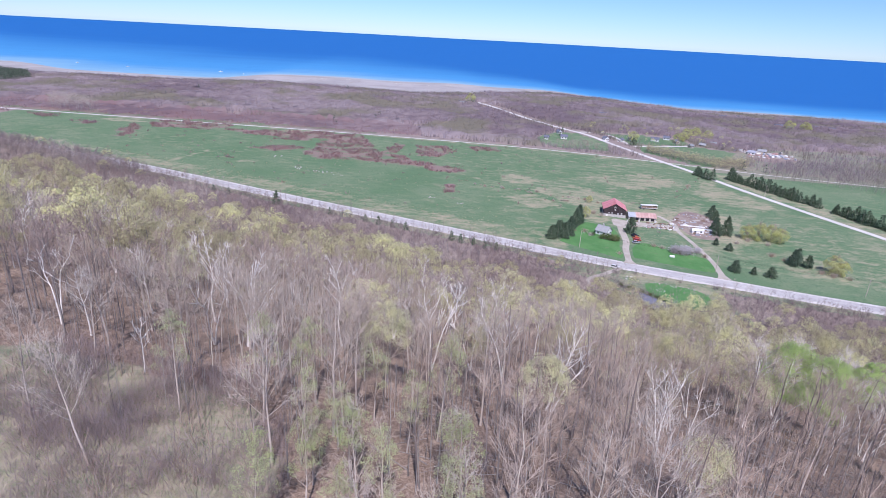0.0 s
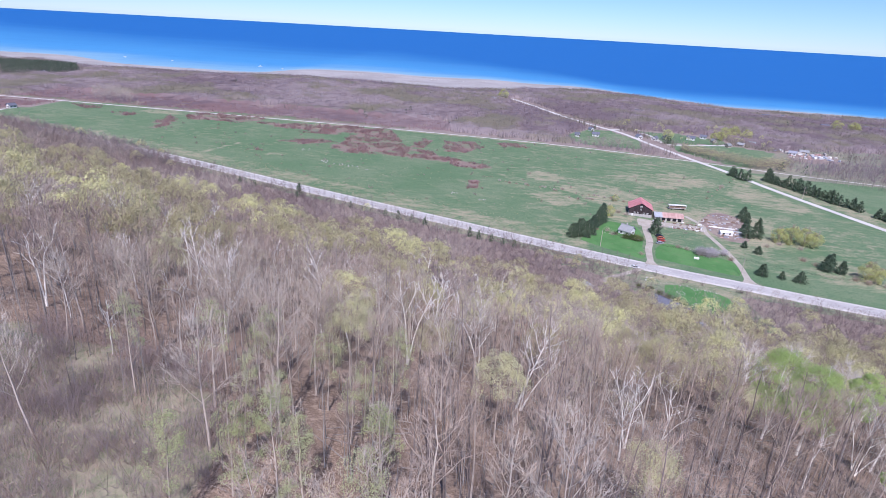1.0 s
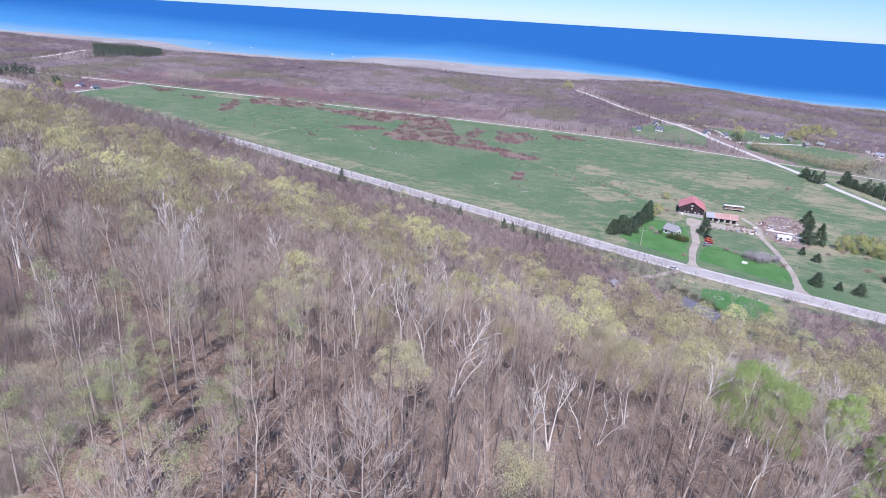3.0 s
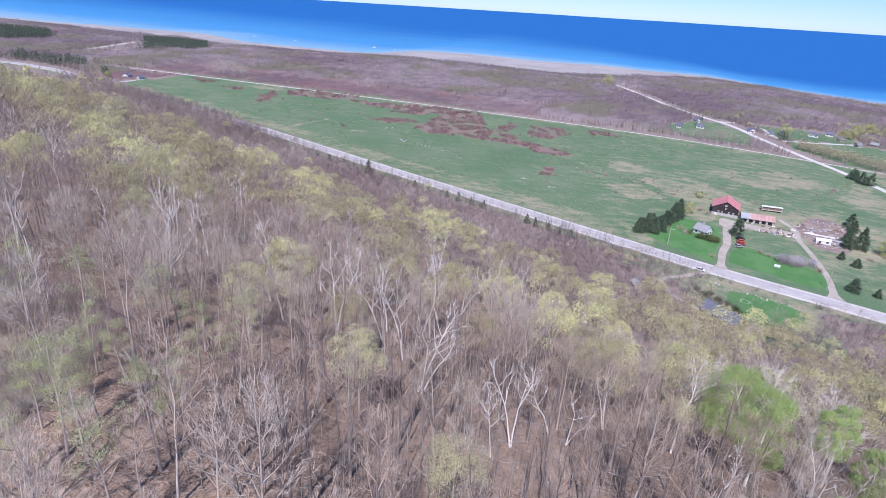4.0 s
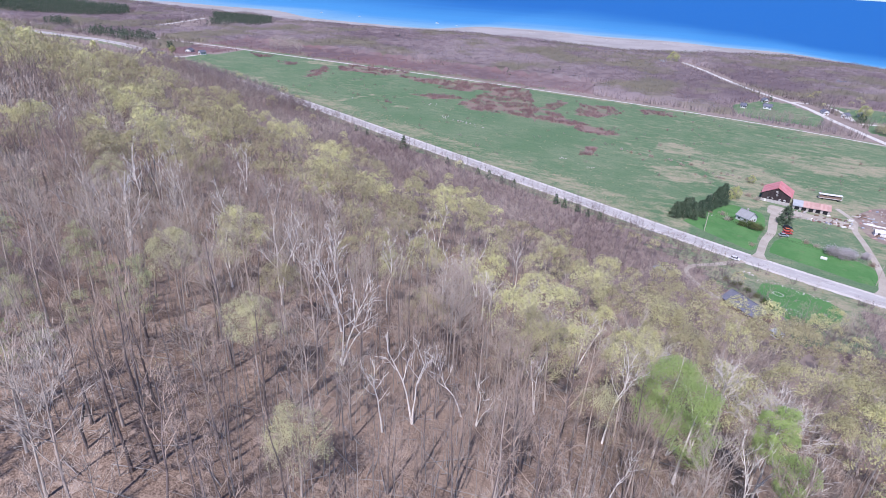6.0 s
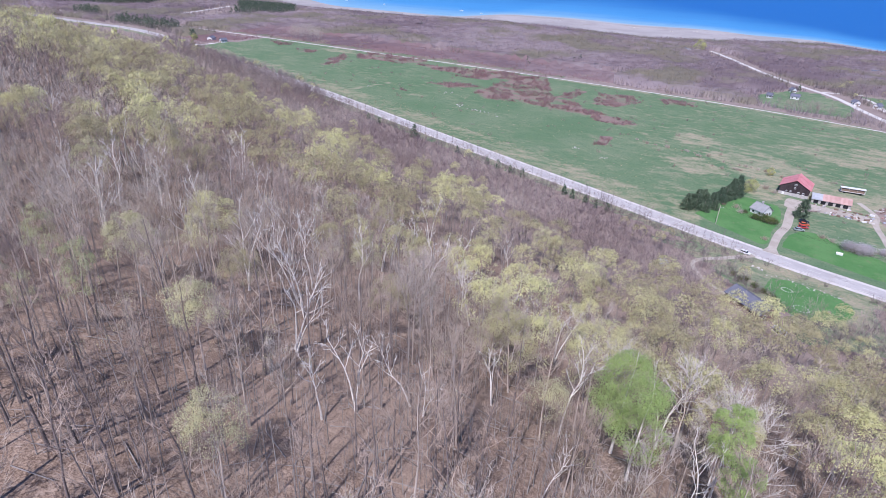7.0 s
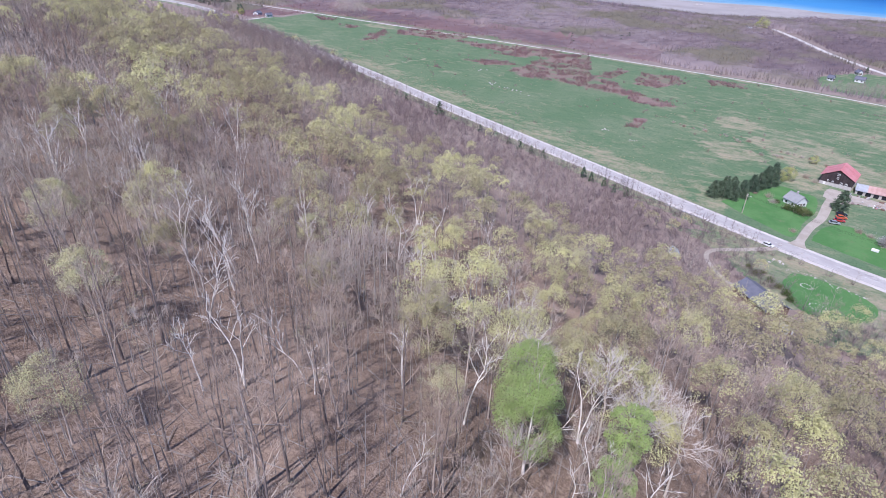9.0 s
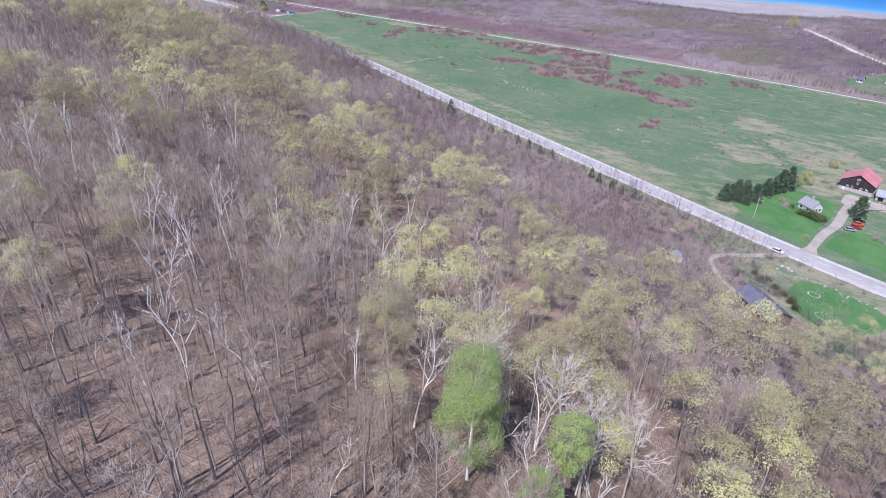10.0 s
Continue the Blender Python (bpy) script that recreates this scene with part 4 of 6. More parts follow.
pale = [tree_thing("ash_tree", make_tree(500 + k, h=17, limbs=24, subs=6, twigs=600, tw=0.04, tl=1.1, spread=0.27, low=0.5, rise=0.55, r0=0.17, limb_r=0.55, sub_r=0.04, curve=0.05), {"trunk": ASPEN, "crown": PALE_TWIG},
                   "leafless tree with a spreading pale grey crown", "tree", "pale bare trees") for k in range(2)]


# trees told apart by their bark and place: base x, y, proto, turn, scale, leans
BIRCH_SPOTS = [
    (20.8, 73.6, 0, 32, 1.1, (0, 20)), (21.5, 73.2, 1, 40, 0.9, (0, 12)), (35.5, 67.0, 3, 100, 0.85, (0, 6)), (33.5, 62.5, 0, 10, 0.8, (0, -4)), (40, 73, 2, 200, 0.8, (0, 20)),
    (42.5, 72, 1, 0, 0.6, (0, 14)), (42, 133, 1, 30, 0.75, (0, 4)), (38, 126, 3, 80, 0.8, (0, -5)), (28, 121, 0, 0, 0.95, (0, 3)),
    (-17, 133, 2, 60, 0.9, (0, 0)), (-13, 90, 2, 20, 1.0, (0, -3)), (-68, 118, 3, 140, 1.0, (0, 5)), (-31, 79, 1, 90, 0.95, (0, -12)),
    (-34, 64, 0, 0, 0.6, (0, 6)), (-52, 76, 1, 200, 0.9, (0, 4)), (-46, 73, 0, 300, 0.8, (0, 3)),
    (3, 84, 3, 260, 1.0, (0, 4)), (10, 88, 1, 20, 0.95, (0, -8)),
    (15, 100, 2, 0, 1.0, (0, 0)), (-5, 105, 1, 40, 1.0, (0, 5)), (-44, 104, 3, 10, 0.8, (0, 4)), (-80, 140, 1, 0, 1.0, (0, 4)),
    (48, 84, 1, 160, 0.7, (0, 15)), (60, 66, 2, 30, 0.6, (0, 18)), (68, 90, 1, 10, 0.8, (0, 16)), (72, 96, 3, 75, 0.9, (0, 18)), (80, 92, 2, 50, 0.8, (0, 12)),
    (58.5, 84, 2, 40, 0.95, (0, 12)), (75.6, 77.5, 1, 15, 0.75, (0, 14)), (77.5, 80.5, 3, 60, 0.8, (0, 12)), (82.5, 83, 0, 25, 0.95, (0, 12)), (50.5, 118, 1, 80, 1.0, (0, 8)), (8, 95, 2, 130, 1.0, (0, 0)),
    (66, 99, 1, 300, 0.7, (0, 12)), (-60, 150, 3, 0, 1.0, (0, 3)), (-20, 155, 1, 70, 0.9, (0, 2)), (5, 140, 2, 10, 0.9, (0, 4)),
]
more = np.random.default_rng(21)
for _ in range(34):
    a, b_ = more.uniform(-95, 45), more.uniform(82, 165)
    if float(road_d(a, b_)) > 110 and all(math.hypot(a - q[0], b_ - q[1]) > 6 for q in BIRCH_SPOTS):
        BIRCH_SPOTS.append((a, b_, int(more.integers(4)), more.uniform(0, 360), more.uniform(0.75, 1.1), (0, more.uniform(-10, 14))))
old_birch = tree_thing("birch_tree", make_tree(333, h=14, limbs=12, subs=5, twigs=90, tw=0.05, tl=0.9, spread=0.36, low=0.22, rise=1.1, r0=0.2, stems=3, curve=0.06, limb_r=0.9, sub_r=0.055), {"trunk": BIRCH, "crown": BIRCH},
                       "wide old bare birch with several white limbs", "tree", "white birches")
plant(old_birch, -26.4, 80.8, 20, 1.12)
plant(old_birch, -37.5, 102, 150, 0.9)
for x, y, k, turn, sc, ln in BIRCH_SPOTS:
    plant(birch[k], x, y, turn, sc, lean=ln)
GREEN = tree_thing("leafy_tree", make_tree(610, h=20, limbs=24, subs=6, twigs=300, spread=0.24, low=0.2, rise=0.9, leaves=22000, leaf=0.13, dome=4.6, clumps=64, skirt=-0.8, spray=0.14, r0=0.22), {"trunk": BIRCH, "crown": TWIG, "leaves": SPRING_LEAF},
                   "tall tree in fresh bright green leaf among bare trunks", "tree", "green trees")
GREEN_SMALL = tree_thing("leafy_tree", make_tree(611, h=8, limbs=16, subs=5, twigs=160, spread=0.3, low=0.22, leaves=5600, leaf=0.15, dome=2.1, clumps=26, skirt=-0.95), {"trunk": BIRCH, "crown": TWIG, "leaves": SPRING_LEAF},
                         "small tree in fresh bright green leaf", "tree", "green trees")
GREEN_SLIM = tree_thing("leafy_tree", make_tree(612, h=17, limbs=20, subs=5, twigs=220, spread=0.2, low=0.42, leaves=9000, leaf=0.14, dome=2.6, clumps=36, skirt=-0.95, spray=0.14, r0=0.16), {"trunk": BIRCH, "crown": TWIG, "leaves": SPRING_LEAF},
                        "slim tree in fresh bright green leaf on a pale trunk", "tree", "green trees")
GREEN_SPOTS = [(65.8, 87.0, 0, 0.92), (68.6, 81.4, 0, 0.88), (79.6, 86.3, 2, 1.05), (80.0, 75.6, 2, 0.92), (74.0, 67.5, 1, 1.2)]
for x, y, k, sc in GREEN_SPOTS:
    plant((GREEN, GREEN_SMALL, GREEN_SLIM)[k], x, y, scale=sc)
BUD_SPOTS = [(56.5, 80.5, 3, 0.85), (17, 61, 1, 0.95), (32, 48.4, 3, 0.88), (-3.3, 69, 1, 1.0), (-5, 83, 2, 0.8), (30, 186, 2, 1.0), (-40, 90, 2, 0.9), (14, 104, 1, 0.9), (50, 168, 1, 1.0), (34, 187, 0, 1.0)]
for x, y, k, sc in BUD_SPOTS:
    plant((bright + [budding_open])[k], x, y, scale=sc)
PALE_SPOTS = [(63.3, 94, 0, 0.95, 1.0), (74.7, 97, 1, 1.05, 1.0), (85.5, 96, 1, 1.0, 0.95), (80.5, 92, 0, 0.98, 1.05), (57, 112, 0, 0.7, 1.0), (82.4, 108.2, 1, 0.75, 1.0), (-8, 118, 1, 0.6, 1.0)]
for x, y, k, sc, tl in PALE_SPOTS:
    plant(pale[k], x, y, scale=sc, tall=tl)
taken = np.array([(*s[:2], 3.0) for s in BIRCH_SPOTS] + [(s[0] + 0.5, s[1] - 5, 2.8) for s in BIRCH_SPOTS[:40]] + [(*s[:2], (6.0, 3.6, 4.0)[s[2]]) for s in GREEN_SPOTS] + [(*s[:2], 4.0) for s in BUD_SPOTS + PALE_SPOTS] + [(s[0] + 3, s[1] - 7, 3.4) for s in GREEN_SPOTS + PALE_SPOTS[:4]])

x, y = jitter_grid(-400, 420, 20, 440, 5.0)
d = road_d(x, y)
free = ~clear_of(x, y) & np.all(np.hypot(x[:, None] - taken[:, 0], y[:, None] - taken[:, 1]) > taken[:, 2], 1) & (x > -300 - y * 0.2)
free &= (d < 330) & (x < 45 + 0.9 * y) & (y > 26 + 0.5 * np.maximum(0, -x))
# a brushy clearing on the crest and thinner stands near the highway
clearing = inside([(-75, 30), (-10, 30), (-14, 50), (-20, 64), (-50, 70), (-80, 60)], x, y)
free &= ~clearing | (rng.random(len(x)) < 0.12)
thin = inside([(2, 42), (42, 30), (84, 58), (66, 78), (48, 88), (16, 88), (0, 62)], x, y)
free &= (rng.random(len(x)) < np.where(thin, 0.85, 0.9))
x, y, d = x[free], y[free], d[free]
g1, g2 = drift(x, y, 0.035, 1), drift(x, y, 0.022, 2)
u = rng.random(len(x))
bud_p = np.interp(d, [0, 75, 95, 120, 175, 195, 260, 330], [0.01, 0.02, 0.36, 0.44, 0.34, 0.17, 0.10, 0.08]) + 0.9 * g1 * np.clip((d - 70) / 25, 0, 1)
bud_p = np.where(x > 40, np.interp(d - np.interp(x, [40, 85], [30, 0]), [0, 58, 76, 140, 200, 300], [0.01, 0.05, 0.5, 0.58, 0.3, 0.08]) + 0.8 * g1 * np.clip((d - np.interp(x, [40, 85], [85, 55])) / 20, 0, 1), bud_p)
thin = inside([(2, 42), (42, 30), (84, 58), (66, 78), (48, 88), (16, 88), (0, 62)], x, y)
is_bud = (u < bud_p) & ~thin & (y > np.where(x < -10, 88, 74 + 0.25 * np.maximum(0, x - 60)))
# budding crowns are broad: they stand apart, and little grows into them
keep_t = np.ones(len(x), bool)
for i in np.flatnonzero(is_bud):
    if keep_t[i]:
        gap = np.hypot(x - x[i], y - y[i])
        keep_t &= ~((gap < np.where(is_bud, 6.7, 4.8)) & (np.arange(len(x)) != i))
x, y, d, g1, g2, u, is_bud = (q[keep_t] for q in (x, y, d, g1, g2, u, is_bud))
thin = thin[keep_t]
is_poplar = ~is_bud & inside([(-30, 32), (8, 32), (6, 56), (-12, 64), (-26, 60)], x, y) & (rng.random(len(x)) < 0.75)
near = in_near(x, y)
h_scale = rng.uniform(0.75, 1.15, len(x)) * np.where(is_bud, 1.18, 1.0) * np.interp(d, [0, 25, 60, 110], [0.45, 0.55, 0.75, 1.0]) * np.interp(x, [-260, -215, -160, -100], [1.75, 1.5, 1.2, 1.0]) ** np.interp(d, [0, 60, 110], [1.0, 0.7, 0.4])
for i in np.flatnonzero(near):
    if is_poplar[i]:
        src = poplar[int(rng.integers(2))]
    elif is_bud[i]:
        src = budding[int(rng.integers(3))]
    else:
        src = (slender[int(rng.integers(5))] if rng.random() < 0.7 else bare[4 + int(rng.integers(2))]) if thin[i] else (aspen[int(rng.integers(4))] if rng.random() < np.interp(y[i], [48, 62, 85], [0.75, 0.55, 0.2]) * np.interp(x[i], [-22, 8], [0.15, 1.0]) else bare[int(rng.integers(6))])
    plant(src, x[i], y[i], scale=float(h_scale[i]), lean=(rng.normal(0, 2.5), rng.normal(0, 2.5)))

# the rest of the woods, in three grains by their distance from the crest
cam_gap = np.hypot(x - np.clip(x, 0, 90), y - 20)
fine = [make_tree(700 + k, h=14, limbs=10, subs=4, twigs=330, tw=0.06, tl=1.3, spread=0.34, low=0.3, sides=4, lite=True) for k in range(4)]
fine += [make_tree(720 + k, h=13, limbs=9, subs=3, twigs=120, tw=0.06, tl=1.4, spread=0.42, low=0.26, sides=4, leaves=2500, leaf=0.185, lite=True, dome=4.1, clumps=40 + 5 * k, spray=0.13, sprays=10, puff=0.30) for k in range(3)]
coarse = [make_tree(740 + k, h=13, limbs=7, subs=3, twigs=80, tw=0.12, tl=1.6, spread=0.34, low=0.25, sides=3, cloud=0.6, lite=True) for k in range(4)]
coarse += [make_tree(760 + k, h=12.5, limbs=7, subs=3, twigs=40, tw=0.10, tl=1.7, spread=0.42, low=0.22, sides=3, leaves=740, leaf=0.30, lite=True, dome=4.1, clumps=30 + 4 * k, spray=0.2, sprays=6, puff=0.32) for k in range(3)]
WOODS_MATS = {"trunk": WOOD_TRUNK, "crown": WOOD_TWIG, "leaves": BUD}
NAMES = {"trunk": "trunks", "crown": "bare_crowns", "leaves": "spring_buds"}


def wood_rows(sel):
    rows = []
    for i in np.flatnonzero(sel):
        p = 4 + int(rng.integers(3)) if is_bud[i] else int(rng.integers(4))
        s = float(h_scale[i])
        rows.append((p, x[i], y[i], float(height(x[i], y[i])), rng.uniform(0, 6.28), s, s * rng.uniform(0.9, 1.15)))
    return rows


tint_all = np.clip(0.45 + 1.5 * g2 + rng.normal(0, 0.3, len(x)), 0, 1) ** 1.5
for sel, protos, nm in ((~near & (cam_gap < 125), fine, "slope_woods"), (~near & (cam_gap >= 125), coarse, "lower_woods")):
    stuff(nm, protos, wood_rows(sel), tint_all[sel], WOODS_MATS, "dense leafless and olive-budding hardwoods covering the slope", "woods", NAMES)

# far left flank of the hill
x, y = jitter_grid(-1150, -300, 40, 640, 8.0)
d = road_d(x, y)
ok = (d > np.where((x > -680) & (x < -430), 24, 9)) & (d < 260) & (x <= -300 - y * 0.2) & (x > -1000)
x, y, d = x[ok], y[ok], d[ok]
g1, g2 = drift(x, y, 0.02, 3), drift(x, y, 0.02, 4)
is_bud = rng.random(len(x)) < np.interp(d, [0, 60, 95, 175, 330], [0.03, 0.08, 0.5, 0.5, 0.4]) + 0.6 * g1
h_scale = rng.uniform(0.8, 1.2, len(x)) * np.interp(d, [0, 25, 60, 110], [0.8, 0.95, 1.1, 1.25]) * np.where((x > -680) & (x < -430), np.interp(d, [0, 60, 110, 170], [0.3, 0.4, 0.6, 1.0]), 1.0)
distant = [make_tree(780 + k, h=13, limbs=5, subs=2, twigs=34, tw=0.22, tl=2.4, spread=0.34, low=0.25, sides=3, cloud=0.9, lite=True) for k in range(4)]
distant += [make_tree(790 + k, h=12.5, limbs=5, subs=2, twigs=14, tw=0.2, tl=2.0, spread=0.42, low=0.22, sides=3, leaves=100, leaf=0.6, lite=True, dome=3.9, clumps=12, spray=0.7, sprays=8) for k in range(3)]
tint_all = np.clip(0.45 + 1.5 * g2 + rng.normal(0, 0.25, len(x)), 0, 1)
stuff("flank_woods", distant, wood_rows(np.ones(len(x), bool)), tint_all, WOODS_MATS, "budding hardwoods along the far flank of the hill", "woods", NAMES)

# brush, saplings and dead stalks under the trees
x, y = jitter_grid(-110, 170, 24, 150, 2.1)
floor_zone = inside([(2, 42), (42, 34), (84, 62), (66, 80), (48, 90), (16, 90), (0, 62)], x, y)
ok = ~clear_of(x, y) & (rng.random(len(x)) < np.where(floor_zone, 1.0, 0.5))
x, y = x[ok], y[ok]
big = inside([(-75, 30), (-10, 30), (-14, 50), (-20, 66), (-50, 70), (-80, 60)], x, y)
brush = [make_shrub(800 + k, h=1.9, w=2.2, twigs=13, tw=0.034) for k in range(4)]
spots = [(int(rng.integers(4)), a, b, float(height(a, b)) - 0.05, rng.uniform(0, 6.28), s, s * (1.2 if q else 0.9)) for a, b, s, q in zip(x, y, rng.uniform(0.5, 1.2, len(x)) * np.where(big, 1.9, 0.8), big)]
stuff("forest_brush", brush, spots, rng.random(len(x)), {"crown": BRUSH}, "thin brown brush and saplings over leaf litter", "undergrowth", {"crown": "stems"})

x, y = jitter_grid(-85, -6, 26, 70, 1.6)
ok = inside([(-85, 28), (-8, 28), (-12, 50), (-20, 66), (-52, 72), (-85, 60)], x, y) & (drift(x, y, 0.08, 6) > -0.12)
x, y = x[ok], y[ok]
thick = [make_shrub(840 + k, h=2.6 + 0.5 * k, w=3.6 - 0.3 * k, twigs=46, tw=0.036) for k in range(4)]
spots = [(int(rng.integers(4)), a, b, float(height(a, b)) - 0.05, rng.uniform(0, 6.28), s, s * rng.uniform(0.7, 1.5)) for a, b, s in zip(x, y, rng.uniform(0.4, 1.3, len(x)))]
stuff("glade_thicket", thick, spots, rng.random(len(x)), {"crown": GLADE_TWIG}, "purple-grey leafless shrubs in a grassy glade on the crest", "thicket", {"crown": "stems"})

# thin pole saplings between the big trees
x, y = jitter_grid(-60, 125, 36, 125, 2.0)
floor_zone = inside([(2, 42), (42, 34), (84, 62), (66, 80), (48, 90), (16, 90), (0, 62)], x, y)
ok = ~clear_of(x, y) & (rng.random(len(x)) < np.where(floor_zone, 0.85, np.where(x < -8, 0.5, 0.3))) & (y > 40 + 0.4 * np.maximum(0, -x))
for q in GREEN_SPOTS:
    ok &= np.hypot(x - q[0], y - q[1]) > 4
x, y = x[ok], y[ok]
poles = [make_tree(830 + k, h=8.5 + k, limbs=8, subs=2, twigs=48, tw=0.03, tl=0.85, spread=0.14, low=0.35, rise=1.4, r0=0.05, sides=3, lite=True) for k in range(4)]
spots = [(int(rng.integers(4)), a, b, float(height(a, b)) - 0.1, rng.uniform(0, 6.28), s, s * rng.uniform(0.8, 1.2)) for a, b, s in zip(x, y, rng.uniform(0.35, 1.1, len(x)))]
stuff("pole_saplings", poles, spots, rng.random(len(x)) ** 2, {"trunk": WOOD_TRUNK, "crown": WOOD_TWIG}, "thin leafless pole saplings over leaf litter", "saplings", {"trunk": "stems", "crown": "twigs"})

# fallen limbs on the forest floor
lx, ly = rng.uniform(0, 100, 700), rng.uniform(38, 110, 700)
logs, n0 = [], 0
for a, b_ in zip(lx, ly):
    ang, ln, rr = rng.uniform(0, 6.28), rng.uniform(1.2, 6), rng.uniform(0.03, 0.09)
    e = (a + ln * math.cos(ang), b_ + ln * math.sin(ang))
    logs.append(tube([(a, b_, float(height(a, b_)) + rr), (*e, float(height(*e)) + rr + rng.uniform(0, 0.4))], [rr, rr * 0.5], 4))
V_, T_ = join(logs)
tagged(tri_mesh("fallen_limbs", V_, T_, WOOD_TRUNK, values=rng.random(len(V_))), "grey fallen limbs lying on leaf litter", "deadwood", kind="stuff")

# leafless bushes between the woods and the highway, and the roadside saplings
x, y = jitter_grid(-300, 330, 150, 480, 2.9)
d = road_d(x, y)
ok = (d > 8) & (d < 70) & ~clear_of(x, y) & (rng.random(len(x)) < 0.7)
x, y, d = x[ok], y[ok], d[ok]
bushes = [make_shrub(820 + k, h=4.2, w=2.6, twigs=16, tw=0.11) for k in range(4)]
spots = [(int(rng.integers(4)), a, b, float(height(a, b)) - 0.1, rng.uniform(0, 6.28), s, s * rng.uniform(0.9, 1.4)) for a, b, s in zip(x, y, rng.uniform(0.6, 1.25, len(x)))]
stuff("roadside_thicket", bushes, spots, np.clip(0.35 + 0.5 * drift(x, y, 0.03, 5) + rng.normal(0, 0.2, len(x)), 0, 1), {"crown": THICKET}, "purple-brown leafless thicket below the highway", "thicket", {"crown": "stems"})


# a belt of taller leafless trees that screens the far stretch of the highway
x, y = jitter_grid(-450, -150, 280, 480, 3.0)
d = road_d(x, y)
ok = (d > 9) & (d < np.interp(x, [-450, -200, -150], [34, 30, 12])) & ((x < -200) | (rng.random(len(x)) < 0.35))
x, y, d = x[ok], y[ok], d[ok]
belt = [make_tree(770 + k, h=11, limbs=7, subs=3, twigs=90, tw=0.13, tl=1.6, spread=0.3, low=0.12, rise=1.1, sides=3, cloud=0.6, lite=True) for k in range(3)]
spots = [(int(rng.integers(3)), a, b, float(height(a, b)) - 0.2, rng.uniform(0, 6.28), s, s * rng.uniform(0.9, 1.1)) for a, b, s in zip(x, y, rng.uniform(0.7, 1.05, len(x)) * np.interp(x, [-230, -170], [1.0, 0.6]))]
stuff("roadside_belt", belt, spots, rng.random(len(x)), {"trunk": WOOD_TRUNK, "crown": THICKET}, "belt of purple-grey leafless trees along the highway", "trees", NAMES)


# far woods on the plain beyond the trail
CONIFER_STANDS = [
    [(-1300, 800), (-1138, 907), (-948, 896), (-837, 795), (-854, 715), (-950, 695), (-1300, 720)],
    [(-640, 765), (-790, 950), (-710, 980), (-635, 920), (-568, 826), (-589, 789)],
    [(-653, 556), (-682, 602), (-570, 596), (-526, 556), (-560, 545)],
    [(-781, 598), (-813, 647), (-761, 628), (-713, 596)],
    [(286, 552), (318, 547), (320, 540), (288, 543)],
]


def plain_woods():
    x, y = jitter_grid(-1450, 1250, 480, 1400, 4.6)
    x, y = x + rng.normal(0, 2.2, len(x)), y + rng.normal(0, 2.2, len(x))
    s = shore_d(x, y)
    rail_y = np.interp(x, RAIL[:, 0], RAIL[:, 1])
    ok = (woods_gap(x, y) > 0) & (y > rail_y + 9)
    ok |= (x < -430 + (y - 500) * 0.2) & (road_d(x, y) < -14) & (np.abs(y - rail_y) > 6)
    ok &= woods_gap(x, y) > 0
    ok &= line_gap(SIDE, x, y) > np.where(y < 700, 13, 9)
    for p in FIELDS_RIGHT:
        ok &= ~inside(p, x, y)
    ok &= ~inside(SCRUB_RIGHT, x, y) | (rng.random(len(x)) < 0.5)
    ok &= ~inside([(-675, 670), (-610, 690), (-600, 770), (-645, 765), (-700, 870), (-745, 880), (-700, 760)], x, y) | (rng.random(len(x)) < 0.15)
    ok &= ~inside([(335, 610), (350, 645), (400, 665), (410, 625), (360, 595)], x, y)
    ok &= ~inside([(205, 640), (300, 670), (300, 712), (205, 712)], x, y)
    x, y = x[ok], y[ok]
    rail_y = np.interp(x, RAIL[:, 0], RAIL[:, 1])
    red = (y < rail_y + 75 + 30 * drift(x, y, 0.02, 8)) & (x > -480) & (x < -20)
    conif = np.zeros(len(x), bool)
    for p in CONIFER_STANDS:
        conif |= inside(p, x, y)
    conif |= (rng.random(len(x)) < 0.0006) & (woods_gap(x, y) > 60)
    hs = rng.uniform(0.8, 1.15, len(x))
    keep = ~conif | (rng.random(len(x)) < 0.85)
    x, y, red, conif, hs = (q[keep] for q in (x, y, red, conif, hs))
    return x, y, red, conif, hs


x, y, red, conif, hs = plain_woods()
far_protos = []
for k in range(4):
    r = np.random.default_rng(850 + k)
    n = 6
    b = np.column_stack([r.uniform(-2.8, 2.8, (n, 2)), r.uniform(0, 0.6, n)])
    far_protos.append({"crown": slivers(r, b, unit(np.column_stack([r.normal(0, 0.22, (n, 2)), np.ones(n)])), r.uniform(3.4, 5.4, n), r.uniform(0.22, 0.5, n))})
g = drift(x, y, 0.006, 9)
g3 = drift(x, y, 0.02, 10)
for sel, mat, nm, lab, hk in ((~red & ~conif, FAR_TWIG, "plain_woods", "purple-grey leafless woods between the fields and the lake", 1.0), (red & ~conif, RED_TWIG, "red_scrub", "rust-red leafless scrub beside the trail", 0.55)):
    sp = [(int(rng.integers(4)), a, b, float(height(a, b)) - 0.2, rng.uniform(0, 6.28), s * (hk ** 0.3), s * hk * (1.35 if hk == 1.0 else 0.9) * (1 + 0.25 * drift_h)) for a, b, s, drift_h in zip(x[sel], y[sel], hs[sel], np.clip(3 * g3[sel], -1, 1))]
    stuff(nm, far_protos, sp, np.clip(0.5 + 1.3 * g[sel] + 0.7 * g3[sel] + rng.normal(0, 0.28, sel.sum()), 0, 1), {"crown": mat}, lab, "woods", {"crown": "bare_crowns"})
